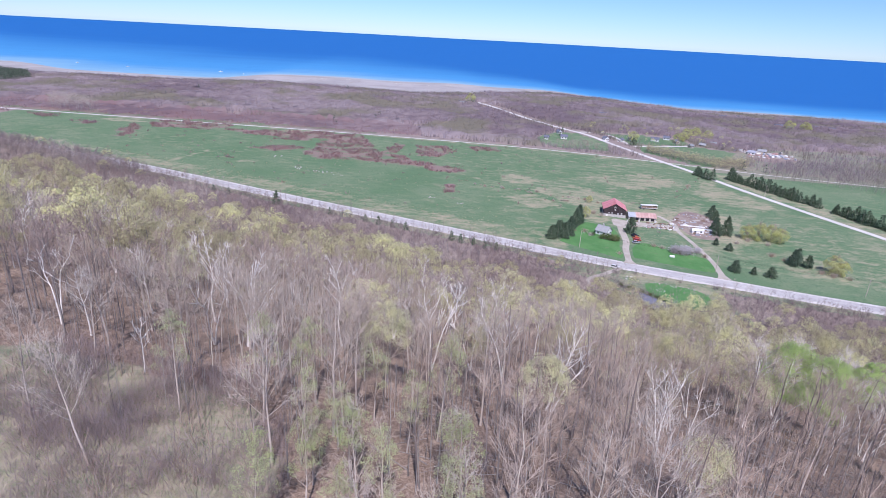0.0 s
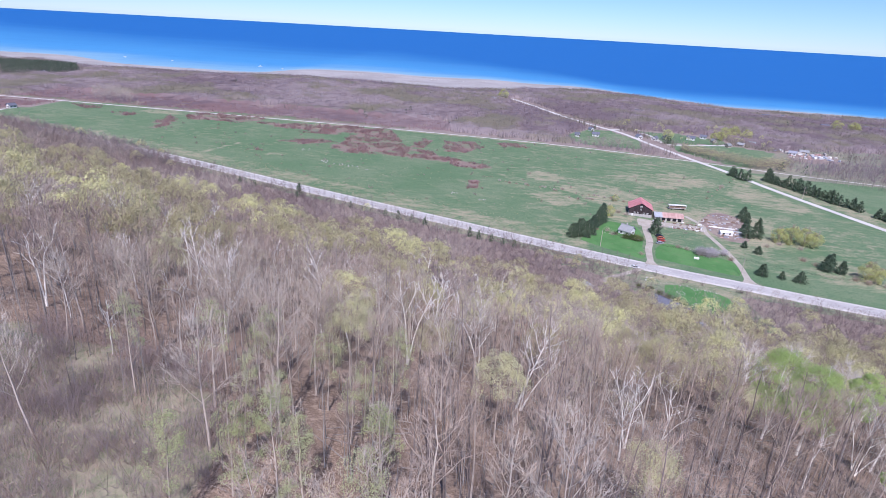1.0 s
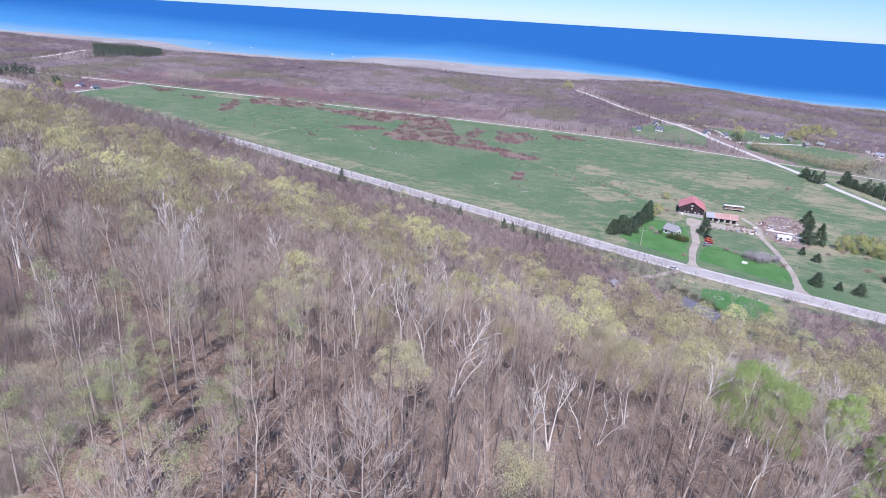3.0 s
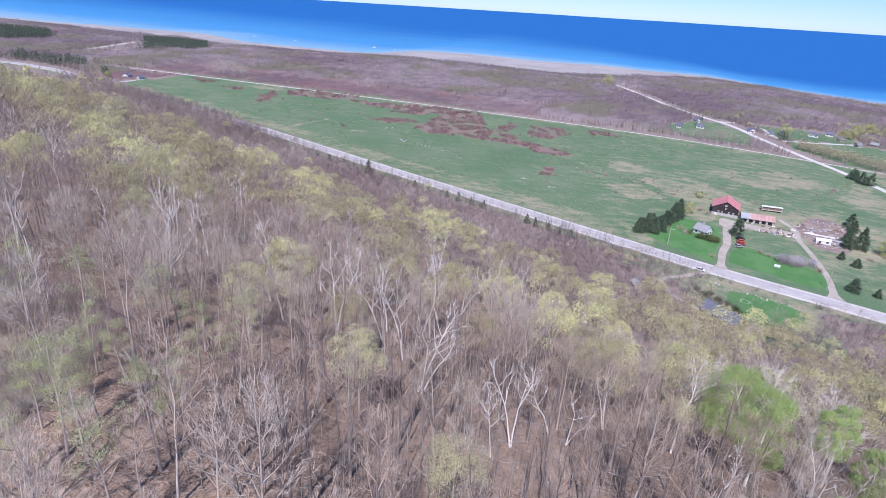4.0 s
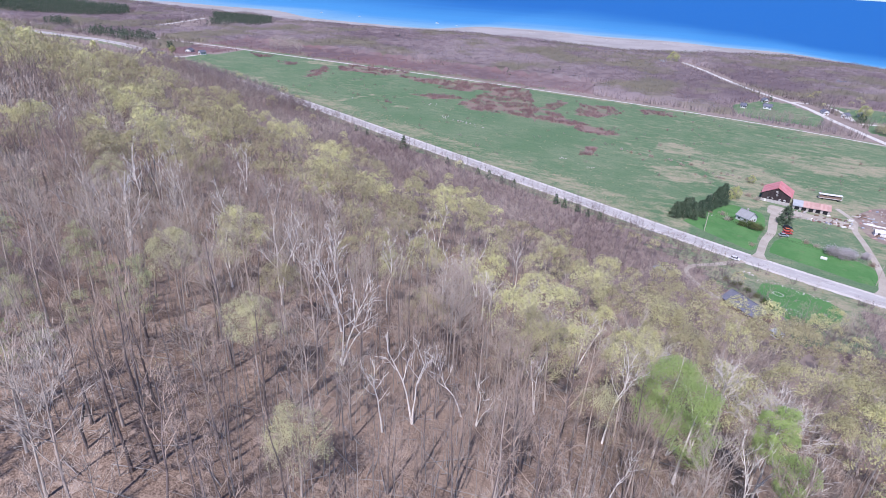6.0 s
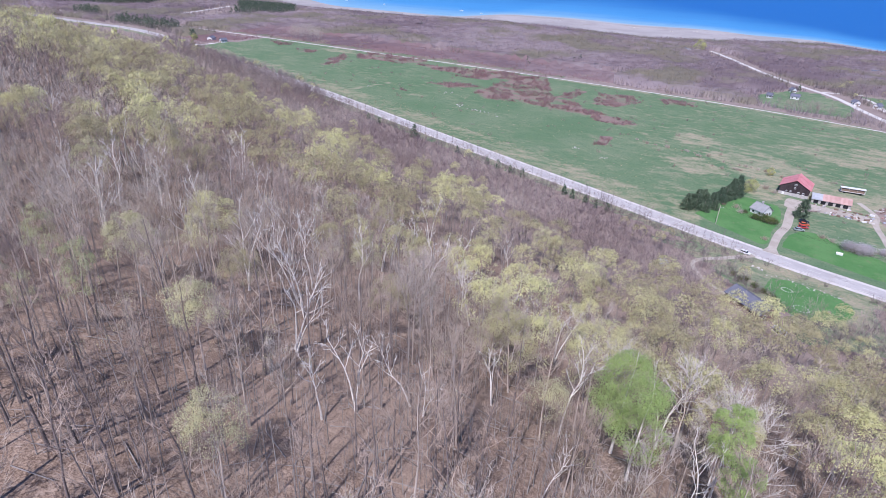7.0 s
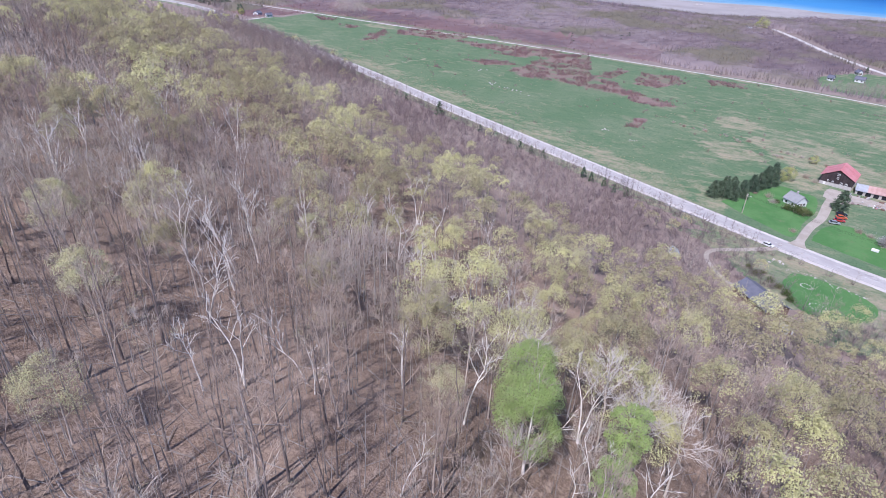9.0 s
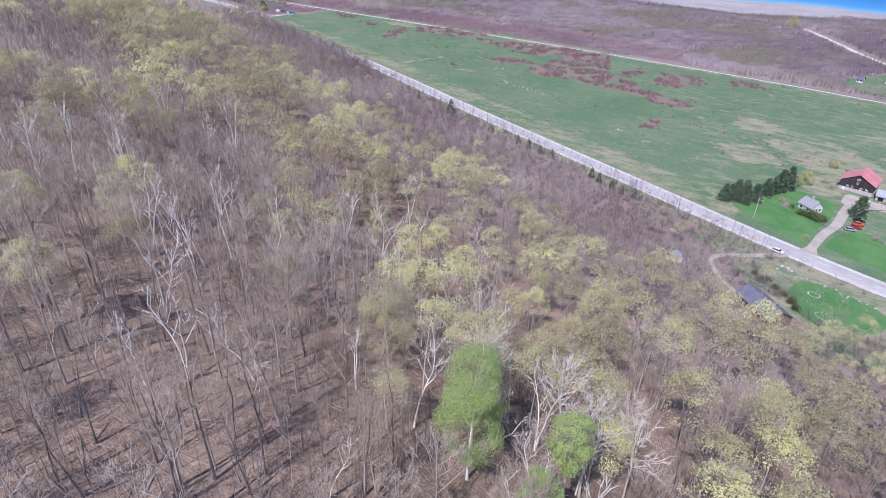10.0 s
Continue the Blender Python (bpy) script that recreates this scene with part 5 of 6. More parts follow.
# the close-set twigs between the far crowns, as one uneven sheet that thins out at the wood's edge
cell = 6.0
ex, ey = np.arange(-1452, 1260, cell), np.arange(474, 1410, cell)
H, _, _ = np.histogram2d(y[~conif], x[~conif], bins=[ey, ex])
P = np.pad(H, 1)
near_n = sum(P[1 + a:P.shape[0] - 1 + a, 1 + b:P.shape[1] - 1 + b] for a in (-1, 0, 1) for b in (-1, 0, 1))
cy, cx = np.meshgrid(0.5 * (ey[1:] + ey[:-1]), 0.5 * (ex[1:] + ex[:-1]), indexing="ij")
cy, cx = cy + rng.normal(0, 1.3, cy.shape), cx + rng.normal(0, 1.3, cx.shape)
low_red = (cy < np.interp(cx, RAIL[:, 0], RAIL[:, 1]) + 70) & (cx > -480) & (cx < -20)
full = near_n >= 10
Q = np.pad(full, 1)
inner = np.all([Q[1 + a:Q.shape[0] - 1 + a, 1 + b:Q.shape[1] - 1 + b] for a in (-1, 0, 1) for b in (-1, 0, 1)], 0)
cz = height(cx, cy) + np.where(inner, 3.3 + 0.8 * np.clip(3 * drift(cx.ravel(), cy.ravel(), 0.02, 10).reshape(cx.shape), -1, 1) + rng.normal(0, 1.0, cx.shape), -0.3)
cz = np.where(inner & low_red, height(cx, cy) + 0.7 + rng.normal(0, 0.5, cx.shape), cz)
ny_, nx_ = cx.shape
q_ = (np.arange(ny_ - 1)[:, None] * nx_ + np.arange(nx_ - 1)[None])
red_q = low_red[:-1, :-1][full[:-1, :-1] & full[1:, :-1] & full[:-1, 1:] & full[1:, 1:]]
q_ = q_[(full[:-1, :-1] & full[1:, :-1] & full[:-1, 1:] & full[1:, 1:])]
tint_c = np.clip(0.45 + 1.3 * drift(cx.ravel(), cy.ravel(), 0.006, 9) + 0.7 * drift(cx.ravel(), cy.ravel(), 0.02, 10) + rng.normal(0, 0.28, cx.size), 0, 1)
for sel, mat, nm, lab in ((~red_q, FAR_TWIG, "twig_canopy", "dense purple-grey twig canopy of the far woods"), (red_q, SCRUB_TWIG, "scrub_canopy", "low rust-red twig tangle beside the trail")):
    q = q_[sel]
    T_ = np.concatenate([np.stack([q, q + 1, q + nx_ + 1], 1), np.stack([q, q + nx_ + 1, q + nx_], 1)])
    used, flat = np.unique(T_, return_inverse=True)
    V_ = np.stack([cx, cy, cz], -1).reshape(-1, 3)[used]
    tagged(tri_mesh(nm, V_, flat.reshape(-1, 3), mat, values=tint_c[used]), lab, "woods", kind="stuff")
far_con = [make_conifer(870 + k, h=9, w=2.4, whorls=5, boughs=4, needles=1, size=1.7) for k in range(3)]
sp = [(int(rng.integers(3)), a, b, float(height(a, b)), rng.uniform(0, 6.28), s, s) for a, b, s in zip(x[conif], y[conif], hs[conif])]
stuff("far_conifers", far_con, sp, rng.random(conif.sum()), {"trunk": WOOD_TRUNK, "leaves": NEEDLE_FAR}, "dark green conifer stands far across the plain", "conifers", {"trunk": "trunks", "leaves": "needles"})

# a grove of paler bare trees at the trail
gx_, gy_ = jitter_grid(-430, -335, 592, 660, 4.5)
gk = inside([(-390, 590), (-427, 644), (-404, 660), (-345, 600), (-350, 590)], gx_, gy_)
sp = [(int(rng.integers(4)), a, b, float(height(a, b)) - 0.1, rng.uniform(0, 6.28), s, s) for a, b, s in zip(gx_[gk], gy_[gk], rng.uniform(0.6, 0.9, gk.sum()))]
stuff("pale_grove", coarse[:4], sp, np.ones(gk.sum()), {"trunk": WOOD_TRUNK, "crown": WOOD_TWIG}, "grove of pale grey leafless trees at the trail", "trees", NAMES)

# thin bare saplings that stand against the highway
rx = np.sort(rng.uniform(-300, 95, 150))
ry = np.interp(rx, ROAD_LINE[:, 0], ROAD_LINE[:, 1]) - rng.uniform(7.5, 13, 150)
wisp = [make_tree(1200 + k, h=8, limbs=9, subs=2, twigs=46, tw=0.07, tl=1.0, spread=0.16, low=0.2, rise=1.5, r0=0.07, sides=3, lite=True) for k in range(4)]
sp = [(int(rng.integers(4)), a, b, float(height(a, b)) - 0.1, rng.uniform(0, 6.28), s, s * rng.uniform(0.85, 1.2)) for a, b, s in zip(rx, ry, rng.uniform(0.45, 1.0, 150))]
stuff("roadside_saplings", wisp, sp, rng.random(150) * 0.3, {"trunk": WOOD_TRUNK, "crown": THICKET}, "thin purple-grey leafless saplings on the highway bank", "saplings", NAMES)

# bare and budding trees round the village houses
vx, vy = jitter_grid(190, 345, 640, 745, 9.0)
vk = (line_gap(SIDE, vx, vy) > 14) & (rng.random(len(vx)) < 0.6)
for q in FIELDS_RIGHT[1:3]:
    vk &= ~inside(q, vx, vy)
for q in ((257, 677), (277, 693), (226, 668), (193, 657), (210, 654), (281, 672), (308, 662), (326, 676)):
    vk &= (np.abs(vx - q[0]) > 7) | (vy > q[1] + 6) | (vy < q[1] - 22)
sp = [(int(rng.integers(7)), a, b, float(height(a, b)) - 0.1, rng.uniform(0, 6.28), s, s * rng.uniform(0.8, 1.1)) for a, b, s in zip(vx[vk], vy[vk], rng.uniform(0.4, 0.85, vk.sum()))]
stuff("village_trees", coarse, sp, rng.random(vk.sum()), WOODS_MATS, "bare and olive-budding trees round the cottages", "trees", NAMES)

# tall bare trees beyond the side-road field
vx, vy = jitter_grid(300, 560, 470, 600, 5.0)
vk = inside([(312, 520), (361, 500), (560, 440), (560, 600), (414, 585), (350, 570)], vx, vy)
sp = [(int(rng.integers(4)), a, b, float(height(a, b)) - 0.1, rng.uniform(0, 6.28), s, s * 1.1) for a, b, s in zip(vx[vk], vy[vk], rng.uniform(0.55, 0.85, vk.sum()))]
stuff("field_woods", coarse, sp, rng.random(vk.sum()) * 0.8, {"trunk": WOOD_TRUNK, "crown": FAR_TWIG, "leaves": BUD}, "purple-grey leafless trees beyond the green field", "woods", NAMES)

# rust-red shrubs and dry tussocks in the fields
xs, ys = [], []
for p in RED_PATCHES:
    p = np.array(p)
    n = int(0.34 * np.prod(np.ptp(p, 0)))
    a, b = rng.uniform(p[:, 0].min(), p[:, 0].max(), n), rng.uniform(p[:, 1].min(), p[:, 1].max(), n)
    k = inside(p, a, b) & (drift(a, b, 0.09, 11) > -0.1)
    xs.append(a[k]), ys.append(b[k])
n = 260
a, b = rng.uniform(-260, 190, n), rng.uniform(340, 575, n)
k = (road_d(a, b) < -25) & ~inside(LAWN_A, a, b)
xs.append(a[k]), ys.append(b[k])
x, y = np.concatenate(xs), np.concatenate(ys)
red_shrubs = [make_shrub(880 + k, h=2.2, w=2.2, twigs=14, tw=0.12) for k in range(4)]
sp = [(int(rng.integers(4)), a, b, float(height(a, b)) - 0.05, rng.uniform(0, 6.28), s, s) for a, b, s in zip(x, y, rng.uniform(0.5, 1.3, len(x)))]
stuff("dogwood_shrubs", red_shrubs, sp, rng.random(len(x)), {"crown": RED_TWIG}, "rust-red leafless shrubs in patches over the green field", "shrubs", {"crown": "stems"})
x, y = jitter_grid(-250, 230, 255, 480, 3.0)
d = road_d(x, y)
ok = (((d < -6) & (d > -30) & (x < 75)) | ((d < 15) & (d > 7)) | ((d < -30) & (rng.random(len(x)) < 0.10) & (x < 240))) & (rng.random(len(x)) < 0.75)
ok &= ~inside(LAWN_A, x, y) & ~inside(LAWN_B, x, y) & (line_gap(DRIVE, x, y) > 6) & (line_gap(LANE, x, y) > 4)
x, y = x[ok], y[ok]
tufts = [make_shrub(890 + k, h=0.7, w=1.3, twigs=7, tw=0.16) for k in range(3)]
sp = [(int(rng.integers(3)), a, b, float(height(a, b)), rng.uniform(0, 6.28), s, s) for a, b, s in zip(x, y, rng.uniform(0.5, 1.2, len(x)))]
stuff("dry_tussocks", tufts, sp, rng.random(len(x)), {"crown": DRY_TUFT}, "straw-coloured dead grass tussocks along the highway", "grass", {"crown": "blades"})


# ---- buildings ----
def gable_house(name, x, y, turn, w, dpt, eave, peak, wall_m, roof_m, label, group="", z=None, windows=((-0.25, 1), (0.25, 1)), door=True, chimney=False, over=0.5, category="house", thick=0.2):
    """A house with its ridge along local y, w wide and dpt deep: walls, two roof slopes, gable wall, windows, door."""
    z = min(float(height(x, y)), *(float(height(x + a, y + b)) for a in (-w / 2, w / 2) for b in (-dpt / 2, dpt / 2))) if z is None else z
    h = thing(name, x, y, z, turn, label, category, group)
    body = Geo().prism([(-w / 2, -0.3), (w / 2, -0.3), (w / 2, eave), (0, peak), (-w / 2, eave)], "y", -dpt / 2, dpt / 2)
    part("wall", body, wall_m, h)
    rise = (peak - eave) / (w / 2)
    for s in (-1, 1):
        e = s * (w / 2 + over)
        ez = eave - rise * over
        slab = Geo().prism([(0, peak + 0.04), (e, ez + 0.04), (e, ez + 0.04 + thick), (0, peak + 0.04 + thick)], "y", -dpt / 2 - over, dpt / 2 + over)
        part("roof", slab, roof_m, h)
    part("ridge_cap", Geo().box(-0.18, -dpt / 2 - over, peak + thick, 0.18, dpt / 2 + over, peak + thick + 0.1), roof_m, h)
    for fx, fz in windows:
        for yy, sgn in ((-dpt / 2, -1), (dpt / 2, 1)):
            cx, cz = fx * w, fz * 1.5
            win = part("window", Geo().box(cx - 0.6, min(yy, yy + sgn * 0.06), cz - 0.65, cx + 0.6, max(yy, yy + sgn * 0.06), cz + 0.65), WHITE_SIDING, h, "white window frame")
            part("pane", Geo().box(cx - 0.48, min(yy + sgn * 0.06, yy + sgn * 0.09), cz - 0.53, cx + 0.48, max(yy + sgn * 0.06, yy + sgn * 0.09), cz + 0.53), GLASS, win)
    for yy in (-dpt / 4, dpt / 4):
        for sgn in (-1, 1):
            xx = sgn * w / 2
            win = part("window", Geo().box(min(xx, xx + sgn * 0.06), yy - 0.7, 0.9, max(xx, xx + sgn * 0.06), yy + 0.7, 2.1), WHITE_SIDING, h, "white window frame")
            part("pane", Geo().box(min(xx + sgn * 0.06, xx + sgn * 0.09), yy - 0.58, 1.02, max(xx + sgn * 0.06, xx + sgn * 0.09), yy + 0.58, 1.98), GLASS, win)
    if door:
        part("door", Geo().box(-0.48, -dpt / 2 - 0.07, 0, 0.48, -dpt / 2, 2.05), BROWN_SIDING, h, "dark front door")
    if chimney:
        part("chimney", Geo().box(w * 0.12, dpt * 0.1, eave, w * 0.12 + 0.7, dpt * 0.1 + 0.7, peak + 0.9), STONE_WALL, h, "brick chimney")
    return h


def barn():
    x, y, turn = 123.6, 373.4, -11.5
    w, dp, eave, peak = 14.4, 15.0, 4.9, 8.8
    b = thing("barn", x, y, float(height(x, y)), turn, "dark weathered timber barn with a faded red metal roof", "barn")
    part("foundation", Geo().box(-w / 2 - 0.05, -dp / 2 - 0.05, -0.4, w / 2 + 0.05, dp / 2 + 0.05, 1.6), STONE_WALL, b, "pale rubble stone foundation")
    part("wall", Geo().prism([(-w / 2 + 0.12, 1.6), (w / 2 - 0.12, 1.6), (w / 2 - 0.12, eave), (0, peak - 0.05), (-w / 2 + 0.12, eave)], "y", -dp / 2 + 0.12, dp / 2 - 0.12), BARN_WOOD, b)
    n = 30
    for i in range(n):
        x0 = -w / 2 + w * i / n + 0.02
        x1 = -w / 2 + w * (i + 1) / n - 0.02
        top = lambda q: eave + (peak - eave) * (1 - abs(q) / (w / 2)) - 0.05
        for yy, s in ((-dp / 2 + 0.12, -1), (dp / 2 - 0.12, 1)):
            t = 0.05 + 0.02 * (i % 3)
            g = Geo().prism([(x0, 1.62), (x1, 1.62), (x1, top(x1)), (x0, top(x0))], "y", yy, yy + s * t)
            part("board", g, BARN_WOOD, b)
    for i in range(36):
        y0 = -dp / 2 + dp * i / 36 + 0.02
        for xx, s in ((-w / 2 + 0.12, -1), (w / 2 - 0.12, 1)):
            part("board", Geo().box(min(xx, xx + s * 0.06), y0, 1.62, max(xx, xx + s * 0.06), y0 + dp / 36 - 0.04, eave), BARN_WOOD, b)
    rise, over = (peak - eave) / (w / 2), 0.6
    for s in (-1, 1):
        e, ez = s * (w / 2 + over), eave - rise * over
        m = 16
        for k in range(m):
            y0 = -dp / 2 - 0.5 + (dp + 1.0) * k / m
            y1 = -dp / 2 - 0.5 + (dp + 1.0) * (k + 1) / m - 0.03
            lift_k = 0.02 * (k % 2)
            part("roof_sheet", Geo().prism([(0, peak + 0.08 + lift_k), (e, ez + 0.08 + lift_k), (e, ez + 0.16 + lift_k), (0, peak + 0.16 + lift_k)], "y", y0, y1), RED_ROOF, b)
    part("ridge_cap", Geo().box(-0.25, -dp / 2 - 0.5, peak + 0.14, 0.25, dp / 2 + 0.5, peak + 0.26), RED_ROOF, b)
    for cx, cz, ww, hh in ((0, 6.4, 1.3, 0.9), (0.1, 4.6, 0.9, 1.0), (-3.6, 2.4, 0.9, 0.8), (-1.6, 2.4, 0.9, 0.8), (2.2, 2.2, 1.1, 1.1), (4.5, 2.2, 1.1, 1.2)):
        f = part("window", Geo().box(cx - ww / 2, -dp / 2 - 0.06, cz - hh / 2, cx + ww / 2, -dp / 2 + 0.05, cz + hh / 2), WHITE_SIDING, b, "white-painted barn window")
        for k in (-1, 1):
            part("pane", Geo().box(cx + k * ww * 0.24 - ww * 0.17, -dp / 2 - 0.10, cz - hh * 0.36, cx + k * ww * 0.24 + ww * 0.17, -dp / 2 - 0.06, cz + hh * 0.36), GLASS, f)
    part("door", Geo().box(-5.4, -dp / 2 - 0.10, 0, -4.4, -dp / 2 - 0.02, 1.5), WHITE_SIDING, b, "small white stable door")
    return b


barn()


def long_shed():
    x, y, turn = 140.0, 366.0, -4.0
    s = thing("long_shed", x, y, float(height(x, y)), turn, "low farm shed with a rusty red and grey metal roof", "shed")
    part("wall", Geo().prism([(-4, -0.3), (4, -0.3), (4, 2.4), (0, 4.3), (-4, 2.4)], "x", -9, 9), PLANK, s)
    for k in range(18):
        mat = TIN if k < 5 else RUST_ROOF
        x0 = -9.3 + 18.6 * k / 18
        for sg in (-1, 1):
            part("roof_sheet", Geo().prism([(0, 4.36), (sg * 4.6, 2.18), (sg * 4.6, 2.28), (0, 4.46)], "x", x0, x0 + 1.0), mat, s, "grey tin sheet" if k < 5 else "")
    # flat black panels on the closed wall: the bays' inner shade put in as colour
    for k in range(5):
        part("opening", Geo().box(-8 + k * 3.4, -4.06, 0, -5.8 + k * 3.4, -4.01, 1.9), CAR_AND_SHADE_BLACK, s, "dark open bay")
    return s


long_shed()
gable_house("farmhouse", 105.2, 329.6, 48, 6.6, 7.2, 2.8, 5.4, WHITE_SIDING, GREY_SHINGLE, "small white farmhouse with a light grey shingle roof", chimney=True)
gable_house("bungalow", 97.6, 221.0, 43, 8.4, 15.6, 2.7, 5.0, BROWN_SIDING, DARK_SHINGLE, "long bungalow with a dark slate-grey shingle roof among trees", z=3.0, windows=((-0.25, 1),))
gable_house("garden_shed", 66.5, 239.2, 20, 3.4, 4.2, 2.0, 3.1, PLANK, TIN, "small grey wooden garden shed in the thicket", windows=(), category="shed", over=0.25)
gable_house("garden_shed", 106.0, 208.0, 35, 2.6, 3.2, 1.9, 2.7, WHITE_SIDING, TIN, "small white shed with a tin roof beside the bungalow", windows=(), category="shed", over=0.25)
gable_house("storage_shed", 169.5, 345.0, 90, 3.0, 7.5, 2.0, 2.9, WHITE_SIDING, WHITE_SIDING, "low white storage shed in the scrap yard", windows=(), category="shed", over=0.2)
VILLAGE = [(121, 634, 60, 4, 6, 0), (143, 646, 75, 7, 9, 0), (143, 677, 30, 5, 6, 0), (193, 657, 20, 6, 8, 0), (210, 654, -40, 6, 8, 0), (226, 668, 15, 6, 8, 0), (257, 677, 70, 6, 11, 0), (277, 693, 60, 6, 9, 0), (281, 672, 10, 5, 7, 1), (289, 650, -60, 5, 7, 1),
           (308, 662, 40, 6, 9, 1), (326, 676, 60, 6, 9, 1), (354, 640, 60, 6, 9, 2), (372, 652, 70, 7, 11, 1), (-444, 523, 15, 7, 10, 0), (-425, 521, -20, 6, 8, 0), (528, 898, 70, 8, 14, 0),
           (537, 882, 20, 7, 12, 1), (598, 911, 60, 8, 15, 2), (615, 905, 70, 8, 13, 0), (244, 867, 70, 7, 12, 0), (354, 1008, 60, 8, 13, 0), (400, 1020, 70, 8, 13, 0), (483, 990, 70, 8, 14, 0), (513, 1000, 60, 7, 12, 0), (540, 1008, 75, 8, 13, 0), (-600, 800, 40, 8, 12, 0), (35, 862, 40, 7, 10, 1), (30, 868, 10, 6, 8, 0)]
for x, y, tn, w, dp, k in VILLAGE:
    gable_house("cottage", x, y, tn, 0.85 * w, 0.8 * dp, 2.7, 4.5, (WHITE_SIDING, TAN_SIDING, WHITE_SIDING)[k], (DARK_SHINGLE, GREY_SHINGLE, BLUE_TARP)[k],
                ("white cottage with a dark roof near the lake", "tan cottage with a grey shingle roof", "white house with a bluish roof by a scrap yard")[k], "village houses")


# ---- vehicles ----
def car(x, y, turn, paint, label, length=4.5, width=1.8, tall=1.48):
    L, W, H = length / 2, width / 2, tall
    c = thing("car", x, y, float(height(x, y)) + 0.2, turn, label, "car", "parked cars")
    side = [(-L, 0.35), (-L + 0.1, 0.28), (L - 0.1, 0.28), (L, 0.4), (L - 0.05, 0.68), (L - 1.0, 0.86), (-L + 0.25, 0.92), (-L, 0.8)]
    part("body", Geo().prism(side, "y", -W, W), paint, c, bevel=0.05)
    cab = [(-L + 0.35, 0.9), (L - 1.15, 0.86), (L - 1.75, H - 0.06), (-L + 0.9, H - 0.04)]
    part("cabin_glass", Geo().prism(cab, "y", -W + 0.1, W - 0.1), GLASS, c, "dark tinted windows", bevel=0.03)
    part("roof", Geo().prism([(-L + 0.8, H - 0.05), (L - 1.68, H - 0.07), (L - 1.8, H), (-L + 0.95, H)], "y", -W + 0.12, W - 0.12), paint, c)
    for px in (-L + 0.8, L - 0.85):
        for py in (-W + 0.08, W - 0.08):
            wh = part("wheel", Geo().rod((px, py - 0.1, 0.32), (px, py + 0.1, 0.32), 0.32, sides=14), RUBBER, c, "black tyre")
            s = 0.11 if py > 0 else -0.11
            part("rim", Geo().rod((px, py, 0.32), (px, py + s, 0.32), 0.19, sides=10), CHROME, wh, "grey wheel rim")
    for py in (-W + 0.3, W - 0.3):
        part("headlight", Geo().box(L - 0.06, py - 0.18, 0.55, L + 0.01, py + 0.18, 0.68), CHROME, c, "clear headlight")
        part("tail_light", Geo().box(-L - 0.01, py - 0.15, 0.62, -L + 0.05, py + 0.15, 0.76), CAR_RED, c, "red tail light")
    return c


car(97.6, 277.0, -20, CAR_WHITE, "white car stopped at the end of the driveway")
car(124.6, 329.6, 10, CAR_AND_SHADE_BLACK, "black car parked on the farm driveway")
car(124.4, 325.6, 12, CAR_ORANGE, "orange-red car parked on the farm driveway")
car(123.6, 321.6, 10, CAR_RED, "dark red car parked on the farm driveway")
car(121.6, 317.4, 14, CAR_SILVER, "silver car parked on the farm driveway")


# ---- boats off the shore ----
def boat(x, y, turn, length):
    b = thing("boat", x, y, -3.1, turn, "small white boat lying off the stony shore", "boat", "white boats")
    L, W = length / 2, length * 0.17
    deck = [(-L, -W * 0.8), (L * 0.3, -W), (L, 0), (L * 0.3, W), (-L, W * 0.8)]
    keel = [(-L * 0.95, -W * 0.5), (L * 0.2, -W * 0.6), (L * 0.8, 0), (L * 0.2, W * 0.6), (-L * 0.95, W * 0.5)]
    n = len(deck)
    hull = Geo().add([(p, q, 0) for p, q in keel] + [(p, q, length * 0.16) for p, q in deck],
                     [tuple(range(n))[::-1], tuple(range(n, 2 * n))] + [(i, (i + 1) % n, n + (i + 1) % n, n + i) for i in range(n)])
    part("hull", hull, WHITE_SIDING, b)
    part("cabin", Geo().prism([(-L * 0.35, length * 0.16), (L * 0.3, length * 0.16), (L * 0.12, length * 0.32), (-L * 0.3, length * 0.32)], "y", -W * 0.6, W * 0.6), WHITE_SIDING, b)
    part("windscreen", Geo().prism([(L * 0.13, length * 0.32), (L * 0.31, length * 0.17), (L * 0.33, length * 0.17), (L * 0.15, length * 0.32)], "y", -W * 0.55, W * 0.55), GLASS, b, "dark windscreen")


for x, y, turn, length in ((-891, 1471, 10, 8), (-750, 1435, 40, 7), (-524, 1423, 0, 10), (-461, 1396, 20, 6)):
    boat(x, y, turn, length)

# ---- farmyard things ----
def trailer():
    x, y = 153.5, 390.5
    t = thing("hay_wagon", x, y, float(height(x, y)), 2, "long pale flat-roofed hay wagon in the field edge", "wagon")
    part("bed", Geo().box(-6, -1.4, 0.9, 6, 1.4, 1.15), PLANK, t)
    part("roof", Geo().box(-6.1, -1.5, 3.0, 6.1, 1.5, 3.18), WHITE_SIDING, t, "pale flat roof")
    for px in (-5.8, -2, 2, 5.8):
        for py in (-1.3, 1.3):
            part("post", Geo().box(px - 0.08, py - 0.08, 1.15, px + 0.08, py + 0.08, 3.0), PLANK, t)
    part("load", Geo().box(-5.5, -1.1, 1.15, 5.5, 1.1, 2.3), BROWN_SIDING, t, "dark stacked load")
    for px in (-4, 4):
        for py in (-1.4, 1.4):
            part("wheel", Geo().rod((px, py - 0.12, 0.45), (px, py + 0.12, 0.45), 0.45, sides=12), RUBBER, t)


trailer()


